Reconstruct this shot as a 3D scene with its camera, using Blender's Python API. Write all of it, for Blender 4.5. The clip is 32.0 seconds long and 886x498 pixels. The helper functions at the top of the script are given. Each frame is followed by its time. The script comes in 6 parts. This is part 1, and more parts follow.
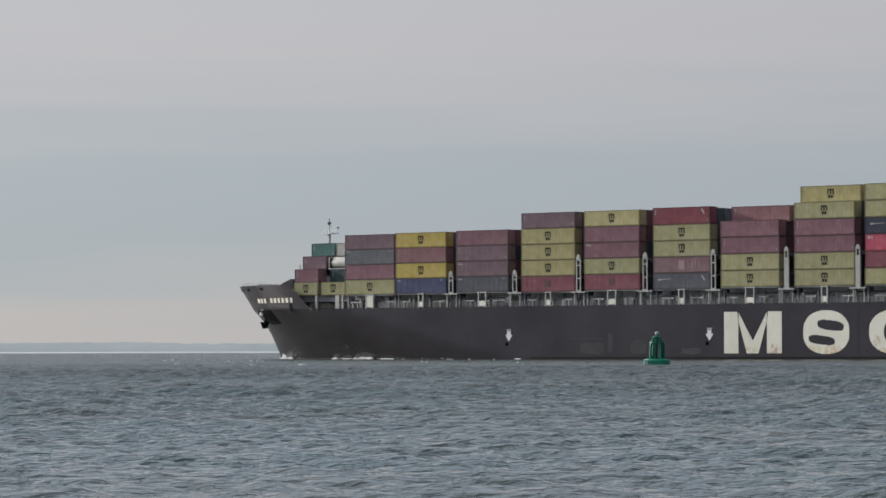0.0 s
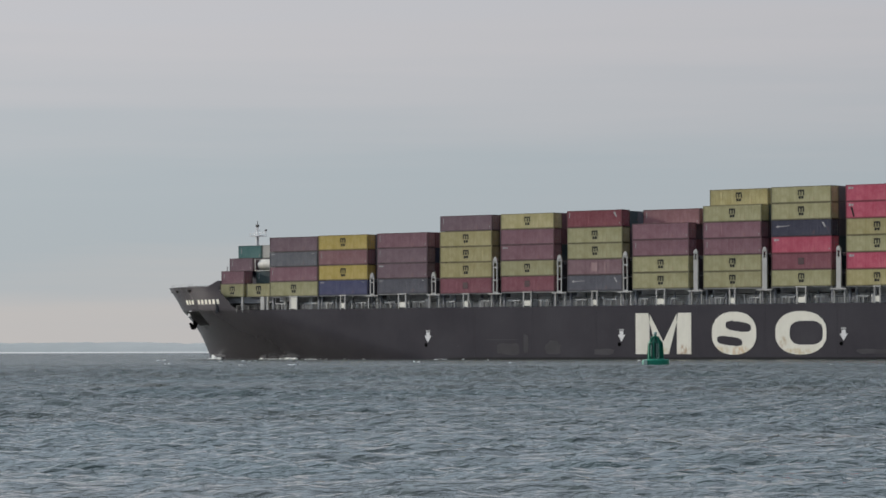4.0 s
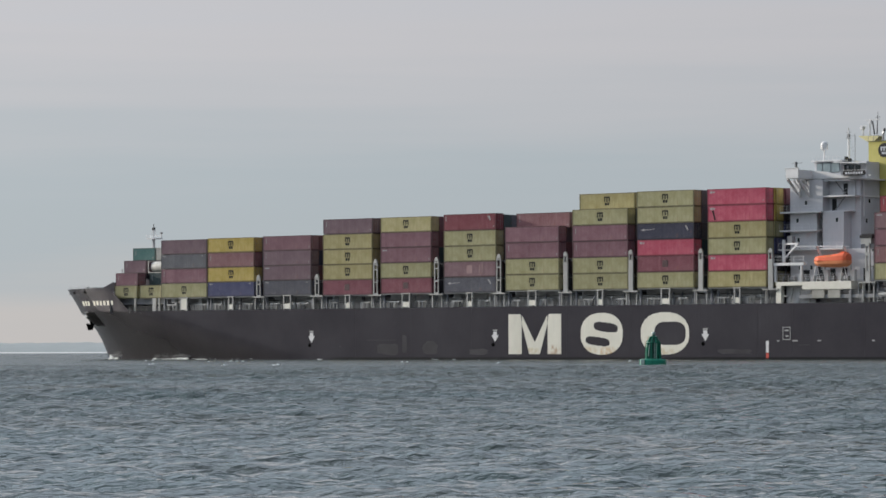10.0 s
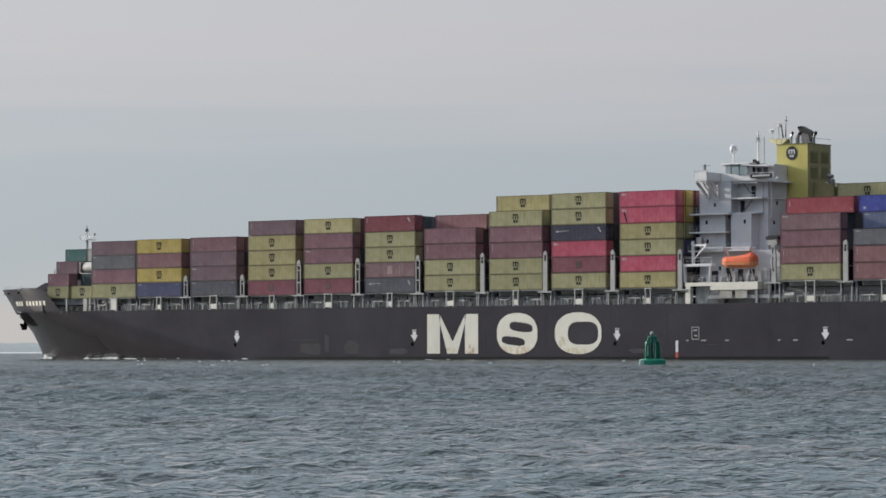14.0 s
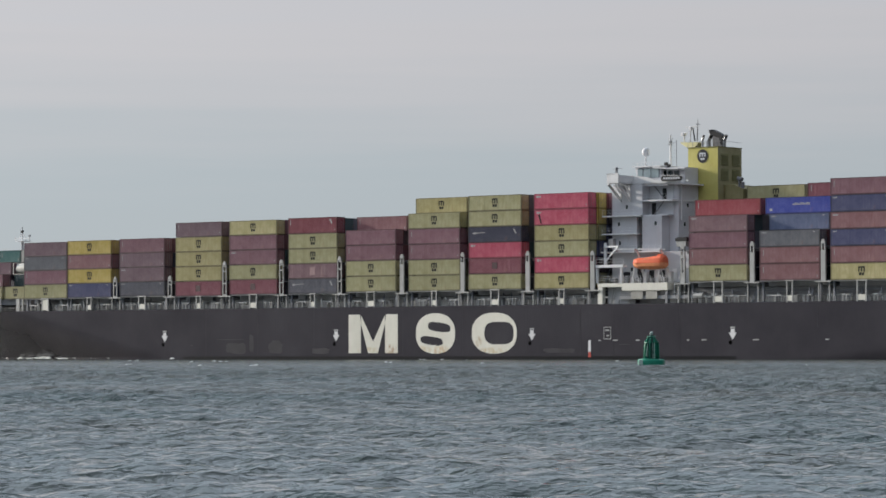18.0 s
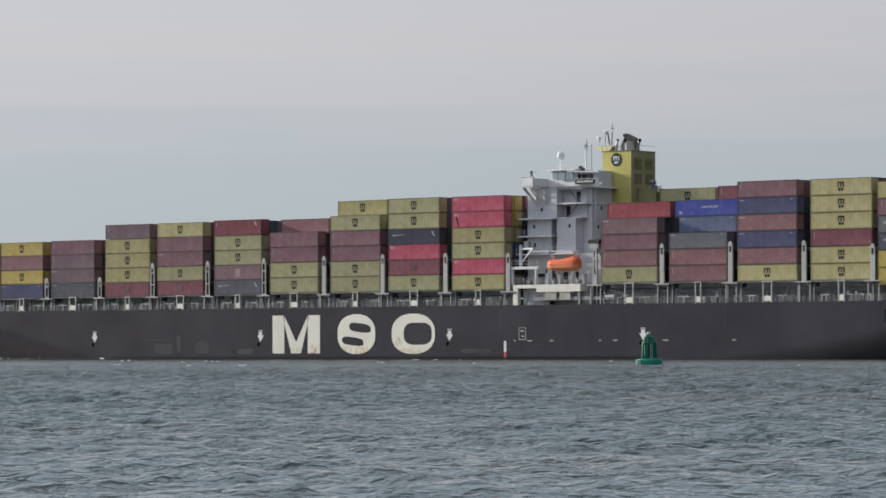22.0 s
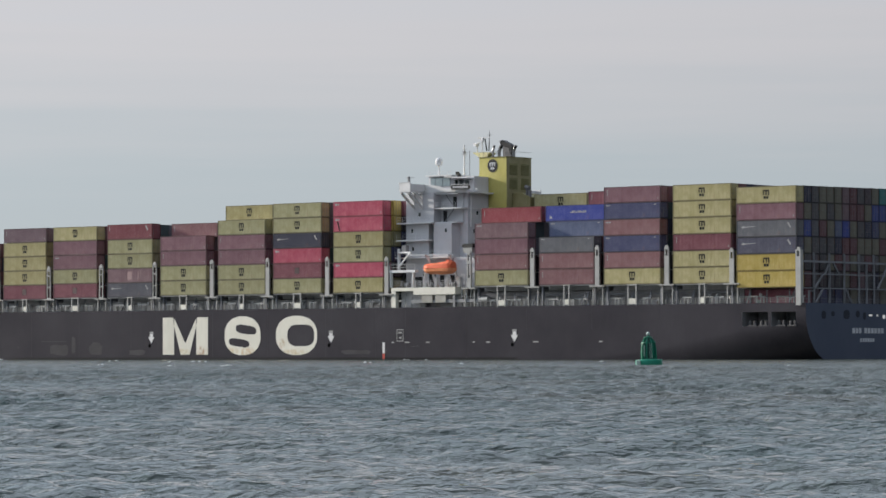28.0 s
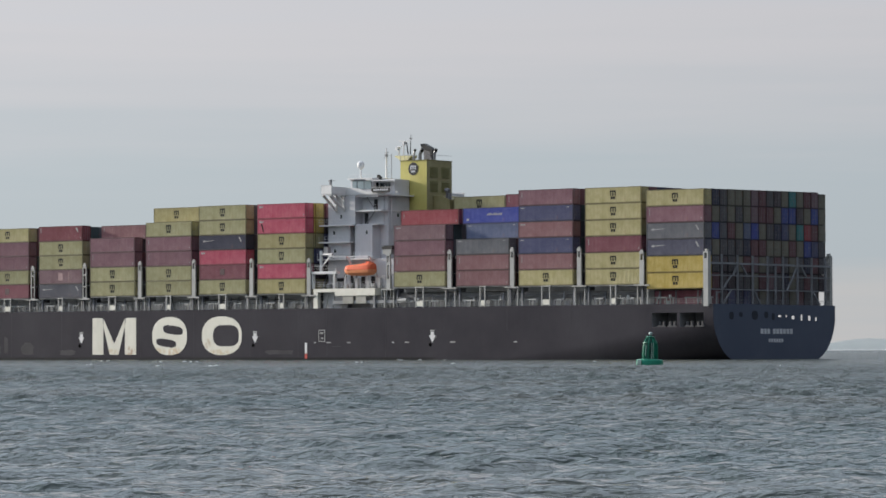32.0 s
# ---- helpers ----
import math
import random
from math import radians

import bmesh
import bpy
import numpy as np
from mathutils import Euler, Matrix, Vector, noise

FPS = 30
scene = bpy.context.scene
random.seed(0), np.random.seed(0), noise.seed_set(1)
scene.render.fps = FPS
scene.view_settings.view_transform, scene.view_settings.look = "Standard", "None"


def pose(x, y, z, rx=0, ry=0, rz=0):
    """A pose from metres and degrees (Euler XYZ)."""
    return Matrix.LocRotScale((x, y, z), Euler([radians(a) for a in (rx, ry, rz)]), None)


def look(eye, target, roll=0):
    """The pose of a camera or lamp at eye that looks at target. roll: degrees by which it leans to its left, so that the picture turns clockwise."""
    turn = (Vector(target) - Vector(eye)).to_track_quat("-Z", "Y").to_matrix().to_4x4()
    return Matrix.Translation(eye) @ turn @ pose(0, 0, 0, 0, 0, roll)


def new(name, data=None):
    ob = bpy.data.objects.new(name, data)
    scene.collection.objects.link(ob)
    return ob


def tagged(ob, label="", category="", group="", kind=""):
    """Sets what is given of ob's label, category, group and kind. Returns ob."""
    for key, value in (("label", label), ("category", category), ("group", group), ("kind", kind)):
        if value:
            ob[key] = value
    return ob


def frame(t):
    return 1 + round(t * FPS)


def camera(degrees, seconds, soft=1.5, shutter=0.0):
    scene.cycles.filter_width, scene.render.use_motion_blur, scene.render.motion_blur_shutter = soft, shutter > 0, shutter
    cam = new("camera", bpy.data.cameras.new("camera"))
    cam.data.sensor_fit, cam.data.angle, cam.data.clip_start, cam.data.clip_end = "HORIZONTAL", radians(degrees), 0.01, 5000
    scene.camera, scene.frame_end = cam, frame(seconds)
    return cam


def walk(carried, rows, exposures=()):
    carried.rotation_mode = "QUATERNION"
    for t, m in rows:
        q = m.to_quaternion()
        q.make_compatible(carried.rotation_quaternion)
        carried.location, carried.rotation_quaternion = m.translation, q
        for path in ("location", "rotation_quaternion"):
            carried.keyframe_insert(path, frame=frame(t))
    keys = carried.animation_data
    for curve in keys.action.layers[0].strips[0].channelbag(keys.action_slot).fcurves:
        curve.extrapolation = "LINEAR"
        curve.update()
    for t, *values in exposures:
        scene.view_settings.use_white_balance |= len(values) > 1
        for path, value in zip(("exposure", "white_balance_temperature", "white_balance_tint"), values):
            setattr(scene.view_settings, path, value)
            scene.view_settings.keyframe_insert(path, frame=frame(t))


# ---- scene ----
# camera: it stands still on the shore, a little above the water
cam = camera(14.914, 32.0, soft=1.65)
STAND = pose(0, 0, 1.819, 90 + 1.706, 0, 0) @ pose(0, 0, 0, 0, 0, -0.134)
walk(cam, [(0.0, STAND), (32.0, STAND)], exposures=[(0.0, 0.02), (8.0, 0.09), (16.0, 0.135), (32.0, 0.245)])

# the ship's way: heading, course and speed
HEADING, COURSE, SPEED = 38.002, 34.878, 4.5671


# the hull rises and sinks slowly on a long swell: seconds, metres
HEAVE = ((0.0, 0.0), (3.0, -0.07), (6.5, -0.13), (9.0, -0.10), (11.0, -0.04), (13.5, 0.03), (16.5, 0.15), (20.0, 0.14), (23.0, 0.10), (25.5, 0.0), (28.5, -0.08), (32.0, -0.065))


def heave(t):
    for (a, za), (b, zb) in zip(HEAVE, HEAVE[1:]):
        if t <= b:
            return za + (zb - za) * (t - a) / (b - a)
    return HEAVE[-1][1]


def ship_pose(t):
    go = SPEED * (t - 16)
    return pose(1.759 - go * math.cos(radians(COURSE)), 628.57 + go * math.sin(radians(COURSE)), 0.15 + heave(t), 0, 0, -HEADING)


AFLOAT = []     # everything that travels with the ship

# ---- light ----
SUN_AZ, SUN_EL = 66.1, 16.6     # degrees to the left of the view, and above the horizon
sun = new("sun", bpy.data.lights.new("sun", "SUN"))
sun.data.energy, sun.data.angle, sun.data.color = 4.4, radians(5.0), (1.0, 0.93, 0.84)
toward = Vector((-math.sin(radians(SUN_AZ)) * math.cos(radians(SUN_EL)), math.cos(radians(SUN_AZ)) * math.cos(radians(SUN_EL)), math.sin(radians(SUN_EL))))
sun.matrix_world = look(toward * 800 + Vector((0, 600, 0)), Vector((0, 600, 0)))

world = bpy.data.worlds.new("sky")
scene.world = world
world.use_nodes = True
wt = world.node_tree
wt.nodes.clear()


def wnode(kind, **sets):
    n = wt.nodes.new(kind)
    for k, v in sets.items():
        n.inputs[k.replace("_", " ")].default_value = v
    return n


w_out = wt.nodes.new("ShaderNodeOutputWorld")
w_bg = wt.nodes.new("ShaderNodeBackground")
w_bg.inputs["Strength"].default_value = 1.0
w_co = wt.nodes.new("ShaderNodeTexCoord")
w_sky = wt.nodes.new("ShaderNodeTexSky")
w_sky.sky_type, w_sky.sun_disc = "NISHITA", False
w_sky.sun_elevation, w_sky.sun_rotation = radians(SUN_EL), radians(-SUN_AZ)
w_sep = wt.nodes.new("ShaderNodeSeparateXYZ")
wt.links.new(w_co.outputs["Generated"], w_sep.inputs[0])
# long thin streaks of cloud: noise stretched level
w_map = wt.nodes.new("ShaderNodeMapping")
w_map.inputs["Scale"].default_value = (5, 5, 95)
w_map.inputs["Rotation"].default_value = (0, 0.035, 0)
wt.links.new(w_co.outputs["Generated"], w_map.inputs[0])
w_noise = wnode("ShaderNodeTexNoise", Scale=1.1, Detail=4.0, Roughness=0.5)
wt.links.new(w_map.outputs[0], w_noise.inputs["Vector"])
w_add = wt.nodes.new("ShaderNodeMath")
w_add.operation = "MULTIPLY_ADD"
w_add.inputs[1].default_value = 0.042
wt.links.new(w_noise.outputs["Fac"], w_add.inputs[0])
wt.links.new(w_sep.outputs["Z"], w_add.inputs[2])
w_tilt = wt.nodes.new("ShaderNodeMath")
w_tilt.operation = "MULTIPLY_ADD"
w_tilt.inputs[1].default_value = 0.01
wt.links.new(w_sep.outputs["X"], w_tilt.inputs[0])
wt.links.new(w_add.outputs[0], w_tilt.inputs[2])
w_ramp = wt.nodes.new("ShaderNodeValToRGB")
SKY = [(0.0, (0.51, 0.485, 0.475)), (0.0266, (0.485, 0.477, 0.482)), (0.051, (0.388, 0.437, 0.480)), (0.0686, (0.392, 0.441, 0.485)),
       (0.096, (0.470, 0.480, 0.514)), (0.116, (0.516, 0.507, 0.534)), (0.22, (0.43, 0.505, 0.59)), (0.5, (0.68, 0.77, 0.90)), (1.0, (1.0, 1.10, 1.28))]
while len(w_ramp.color_ramp.elements) < len(SKY):
    w_ramp.color_ramp.elements.new(0.5)
for el, (at, c) in zip(w_ramp.color_ramp.elements, SKY):
    el.position, el.color = at, (*c, 1)
wt.links.new(w_tilt.outputs[0], w_ramp.inputs[0])
w_scale = wt.nodes.new("ShaderNodeVectorMath")
w_scale.operation = "SCALE"
w_scale.inputs["Scale"].default_value = 0.1
wt.links.new(w_sky.outputs[0], w_scale.inputs[0])
w_mix = wt.nodes.new("ShaderNodeMix")
w_mix.data_type = "RGBA"
w_mix.inputs["Factor"].default_value = 0.92
wt.links.new(w_scale.outputs[0], w_mix.inputs["A"])
wt.links.new(w_ramp.outputs[0], w_mix.inputs["B"])
# thin cloud glows towards the sun and is duller away from it
w_dot = wt.nodes.new("ShaderNodeVectorMath")
w_dot.operation = "DOT_PRODUCT"
wt.links.new(w_co.outputs["Generated"], w_dot.inputs[0])
w_dot.inputs[1].default_value = toward
w_glow = wt.nodes.new("ShaderNodeMath")
w_glow.operation = "MULTIPLY_ADD"
w_glow.inputs[1].default_value, w_glow.inputs[2].default_value = 0.32, 0.865
wt.links.new(w_dot.outputs["Value"], w_glow.inputs[0])
w_lit = wt.nodes.new("ShaderNodeVectorMath")
w_lit.operation = "SCALE"
wt.links.new(w_mix.outputs["Result"], w_lit.inputs[0])
w_away = wt.nodes.new("ShaderNodeMapRange")
for k, v in (("From Min", -1.0), ("From Max", 0.2), ("To Min", 0.42), ("To Max", 1.0)):
    w_away.inputs[k].default_value = v
wt.links.new(w_dot.outputs["Value"], w_away.inputs["Value"])
w_dim = wt.nodes.new("ShaderNodeMath")
w_dim.operation = "MULTIPLY"
wt.links.new(w_glow.outputs[0], w_dim.inputs[0])
wt.links.new(w_away.outputs[0], w_dim.inputs[1])
wt.links.new(w_dim.outputs[0], w_lit.inputs["Scale"])
wt.links.new(w_lit.outputs[0], w_bg.inputs["Color"])
wt.links.new(w_bg.outputs[0], w_out.inputs[0])


# ---- materials ----
def material(name):
    m = bpy.data.materials.new(name)
    m.use_nodes = True
    t = m.node_tree
    return m, t, t.nodes["Principled BSDF"]


def link(t, a, b):
    t.links.new(a, b)


def noise_of(t, co, scale, detail=4.0, stretch=None, rough=0.6):
    n = t.nodes.new("ShaderNodeTexNoise")
    n.inputs["Scale"].default_value, n.inputs["Detail"].default_value, n.inputs["Roughness"].default_value = scale, detail, rough
    if stretch:
        mp = t.nodes.new("ShaderNodeMapping")
        mp.inputs["Scale"].default_value = stretch
        link(t, co, mp.inputs[0])
        co = mp.outputs[0]
    link(t, co, n.inputs["Vector"])
    return n.outputs["Fac"]


def ramp_of(t, fac, stops):
    r = t.nodes.new("ShaderNodeValToRGB")
    while len(r.color_ramp.elements) < len(stops):
        r.color_ramp.elements.new(0.5)
    for el, (at, c) in zip(r.color_ramp.elements, stops):
        el.position = at
        el.color = (*c, 1) if len(c) == 3 else c
    link(t, fac, r.inputs[0])
    return r.outputs[0]


def mixed(t, a, b, fac, kind="MIX"):
    m = t.nodes.new("ShaderNodeMix")
    m.data_type, m.blend_type = "RGBA", kind
    if isinstance(fac, float):
        m.inputs["Factor"].default_value = fac
    else:
        link(t, fac, m.inputs["Factor"])
    for slot, val in (("A", a), ("B", b)):
        if isinstance(val, tuple):
            m.inputs[slot].default_value = (*val, 1)
        else:
            link(t, val, m.inputs[slot])
    return m.outputs["Result"]


def paint(name, rgb, rough=0.5, wear=0.5, rust=0.0, streak=True, metal=0.0, scale=0.6, bump=0.15, gloss=0.3):
    """Weathered paint: broad fading, streaks that run down, fine grain, and rust if any."""
    m, t, b = material(name)
    co = t.nodes.new("ShaderNodeTexCoord").outputs["Object"]
    info = t.nodes.new("ShaderNodeObjectInfo")
    dark = tuple(c * (1 - 0.35 * wear) for c in rgb)
    g = sum(rgb) / 3
    pale = tuple(c * (1 - 0.25 * wear) + (g * 1.15 + 0.02) * 0.25 * wear for c in rgb)
    col = mixed(t, dark, pale, ramp_of(t, noise_of(t, co, scale, 5.0), [(0.3, (0, 0, 0)), (0.7, (1, 1, 1))]))
    if streak:
        s = ramp_of(t, noise_of(t, co, 1.0, 4.0, (3.2, 3.2, 0.22)), [(0.46, (0, 0, 0)), (0.72, (1, 1, 1))])
        col = mixed(t, col, tuple(c * 0.62 + 0.012 for c in rgb), mixed(t, (0, 0, 0), s, 0.55 * wear))
    if rust:
        r = ramp_of(t, noise_of(t, co, 0.55, 6.0, (1, 1, 0.8)), [(0.66 - 0.12 * rust, (0, 0, 0)), (0.74, (1, 1, 1))])
        col = mixed(t, col, (0.30, 0.12, 0.045), mixed(t, (0, 0, 0), r, min(1.0, 0.8 * rust + 0.2)))
    shade = t.nodes.new("ShaderNodeMapRange")
    shade.inputs["To Min"].default_value, shade.inputs["To Max"].default_value = 0.93, 1.07
    link(t, info.outputs["Random"], shade.inputs["Value"])
    vm = t.nodes.new("ShaderNodeVectorMath")
    vm.operation = "SCALE"
    link(t, col, vm.inputs[0])
    link(t, shade.outputs[0], vm.inputs["Scale"])
    link(t, vm.outputs[0], b.inputs["Base Color"])
    b.inputs["Roughness"].default_value, b.inputs["Metallic"].default_value = rough, metal
    b.inputs["Specular IOR Level"].default_value = gloss
    bp = t.nodes.new("ShaderNodeBump")
    bp.inputs["Strength"].default_value, bp.inputs["Distance"].default_value = bump, 0.02
    link(t, noise_of(t, co, 9.0, 4.0), bp.inputs["Height"])
    link(t, bp.outputs[0], b.inputs["Normal"])
    return m


# mauve reds and the greyed blue hold the sun's grazing sheen in their colour
BOX = {
    "pale": (0.465, 0.43, 0.20), "yellow": (0.63, 0.465, 0.08), "mauve": (0.30, 0.135, 0.16), "red": (0.66, 0.085, 0.15), "darkred": (0.29, 0.08, 0.10), "crimson": (0.38, 0.06, 0.07),
    "brick": (0.33, 0.15, 0.15), "plum": (0.235, 0.14, 0.16), "oxblood": (0.28, 0.052, 0.066), "rose": (0.28, 0.155, 0.165), "grey": (0.165, 0.168, 0.18), "slate": (0.125, 0.125, 0.145), "navy": (0.086, 0.095, 0.205), "blue": (0.045, 0.075, 0.42),
    "green": (0.07, 0.215, 0.19), "darkgreen": (0.05, 0.085, 0.085), "cream": (0.60, 0.59, 0.52), "brown": (0.095, 0.07, 0.075), "teal": (0.05, 0.27, 0.27),
    "ink": (0.045, 0.048, 0.082), "mustard": (0.50, 0.43, 0.17), "straw": (0.57, 0.495, 0.21), "steel": (0.115, 0.115, 0.165), "olive": (0.215, 0.20, 0.14), "dusk": (0.11, 0.104, 0.108), "maroon": (0.185, 0.072, 0.078), "deepblue": (0.06, 0.092, 0.37), "washedblue": (0.13, 0.165, 0.28)}
# a slight bluish veil of haze is put into every box colour
BOX = {k: tuple(0.96 * c + e for c, e in zip(v, (0.004, 0.004, 0.012))) for k, v in BOX.items()}
M_BOX = {k: paint("container_paint_" + k, v, 0.5, 0.85, 0.2) for k, v in BOX.items()}
# rails get a darker copy of the box colour, painting shade into the joints
M_RAIL = {k: paint("shaded_rail_paint_" + k, tuple(0.40 * c for c in v), 0.6, 0.7, 0.2) for k, v in BOX.items()}
def hull_paint():
    """Dark paint that has kept its shine in some places and chalked in others."""
    m = paint("black_hull_paint", (0.0455, 0.0412, 0.0490), 0.3, 1.0, 0.0, scale=0.08, bump=0.03, gloss=0.38)
    t = m.node_tree
    b = next(n for n in t.nodes if n.type == "BSDF_PRINCIPLED")
    b.inputs["Specular Tint"].default_value = (0.93, 0.90, 1.0, 1)
    co = t.nodes.new("ShaderNodeTexCoord").outputs["Object"]
    r = t.nodes.new("ShaderNodeMapRange")
    r.inputs["From Min"].default_value, r.inputs["From Max"].default_value = 0.3, 0.7
    r.inputs["To Min"].default_value, r.inputs["To Max"].default_value = 0.16, 0.24
    link(t, noise_of(t, co, 0.16, 5.0, (0.8, 0.8, 1.3)), r.inputs["Value"])
    link(t, r.outputs[0], b.inputs["Roughness"])
    return m


M_HULL = hull_paint()
M_WATERLINE = paint("waterline_black_paint", (0.008, 0.0075, 0.010), 0.3, 0.6, gloss=0.3)
M_WHITE = paint("white_ship_paint", (0.70, 0.70, 0.70), 0.45, 0.3, 0.12)
M_CREAM = paint("cream_deck_paint", (0.74, 0.72, 0.63), 0.5, 0.3, 0.1)
def mark_paint():
    """Chalky white marking paint with rust bleeding into the foot of it."""
    m = paint("hull_marking_paint", (0.74, 0.72, 0.62), 0.6, 0.3, 0.12, scale=0.35)
    t = m.node_tree
    b = next(n for n in t.nodes if n.type == "BSDF_PRINCIPLED")
    col = b.inputs["Base Color"].links[0].from_socket
    co = t.nodes.new("ShaderNodeTexCoord").outputs["Object"]
    for at, reach, tone in (((6.9, 0, 1.2), (2.4, 9, 1.3), (0.50, 0.27, 0.05)), ((2.6, 0, 1.5), (2.2, 9, 0.9), (0.55, 0.42, 0.20)), ((-5.2, 0, 1.5), (1.7, 9, 1.3), (0.34, 0.19, 0.08)), ((-10.5, 0, 1.4), (3.2, 9, 0.8), (0.52, 0.44, 0.26)),
                            ((18.6, 0, 1.3), (4.2, 9, 0.75), (0.52, 0.40, 0.2)), ((15.6, 0, 3.0), (0.9, 9, 1.2), (0.40, 0.28, 0.14))):
        mp = t.nodes.new("ShaderNodeMapping")
        mp.vector_type = "TEXTURE"
        mp.inputs["Location"].default_value, mp.inputs["Scale"].default_value = at, reach
        link(t, co, mp.inputs[0])
        gr = t.nodes.new("ShaderNodeTexGradient")
        gr.gradient_type = "SPHERICAL"
        link(t, mp.outputs[0], gr.inputs[0])
        blot = ramp_of(t, noise_of(t, co, 1.3, 6.0, (1.2, 1, 0.6), 0.7), [(0.42, (0, 0, 0)), (0.66, (1, 1, 1))])
        core = ramp_of(t, gr.outputs["Fac"], [(0.0, (0, 0, 0)), (0.5, (1, 1, 1))])
        col = mixed(t, col, tone, mixed(t, (0, 0, 0), blot, core))
    link(t, col, b.inputs["Base Color"])
    return m


M_MARK = mark_paint()
M_GREY = paint("grey_deck_paint", (0.26, 0.265, 0.275), 0.6, 0.6, 0.2)
M_COAM = paint("pale_coaming_paint", (0.62, 0.62, 0.62), 0.6, 0.6, 0.2)
M_DULL = paint("dull_grey_steel_paint", (0.40, 0.40, 0.405), 0.6, 0.8, 0.25)
M_TOWER = paint("pale_grey_house_paint", (0.58, 0.585, 0.61), 0.5, 0.35, 0.05, scale=0.25)
M_POST = paint("off_white_lashing_paint", (0.41, 0.41, 0.395), 0.5, 0.5, 0.2)
M_RACK = paint("worn_grey_rack_paint", (0.50, 0.50, 0.49), 0.55, 0.6, 0.2)
M_DARK = paint("dark_void_paint", (0.03, 0.03, 0.032), 0.8, 0.5)
M_FUNNEL = paint("yellow_funnel_paint", (0.52, 0.465, 0.12), 0.45, 0.45, 0.05, scale=0.3)
M_ORANGE = paint("orange_lifeboat_paint", (0.78, 0.135, 0.045), 0.55, 0.4)
M_BOATHULL = paint("faded_orange_paint", (0.80, 0.27, 0.10), 0.55, 0.6, scale=1.5)
M_BUOY = paint("green_buoy_paint", (0.002, 0.165, 0.10), 0.45, 0.3, 0.0, scale=2.0)
M_BLACK = paint("black_paint", (0.018, 0.018, 0.02), 0.5, 0.4)
M_TAR = paint("tar_black_paint", (0.007, 0.007, 0.009), 0.5, 0.4, gloss=0.2)
M_PIT = paint("unlit_pit", (0.002, 0.002, 0.002), 0.95, 0.2, gloss=0.0)
M_RED = paint("red_marking_paint", (0.5, 0.07, 0.05), 0.55, 0.4)
M_TRANSOM = paint("blue_black_transom_paint", (0.064, 0.084, 0.136), 0.45, 0.5, scale=0.1)
M_FRAME = paint("blue_grey_frame_paint", (0.22, 0.23, 0.255), 0.55, 0.5, 0.1)


def glass():
    m, t, b = material("dark_window_glass")
    b.inputs["Base Color"].default_value = (0.02, 0.03, 0.035, 1)
    b.inputs["Roughness"].default_value = 0.08
    return m


M_GLASS = glass()
# pale base colour stands for sky mirrored in and seen through the panes
M_PANE = paint("sky_pale_wheelhouse_glass", (0.27, 0.34, 0.36), 0.08, 0.6, gloss=0.6, bump=0.0, scale=1.0)


def foam_material():
    m, t, b = material("white_foam")
    co = t.nodes.new("ShaderNodeTexCoord").outputs["Object"]
    link(t, ramp_of(t, noise_of(t, co, 1.6, 6.0), [(0.3, (0.32, 0.36, 0.36)), (0.65, (0.74, 0.76, 0.75))]), b.inputs["Base Color"])
    b.inputs["Roughness"].default_value = 0.9
    return m


M_FOAM = foam_material()


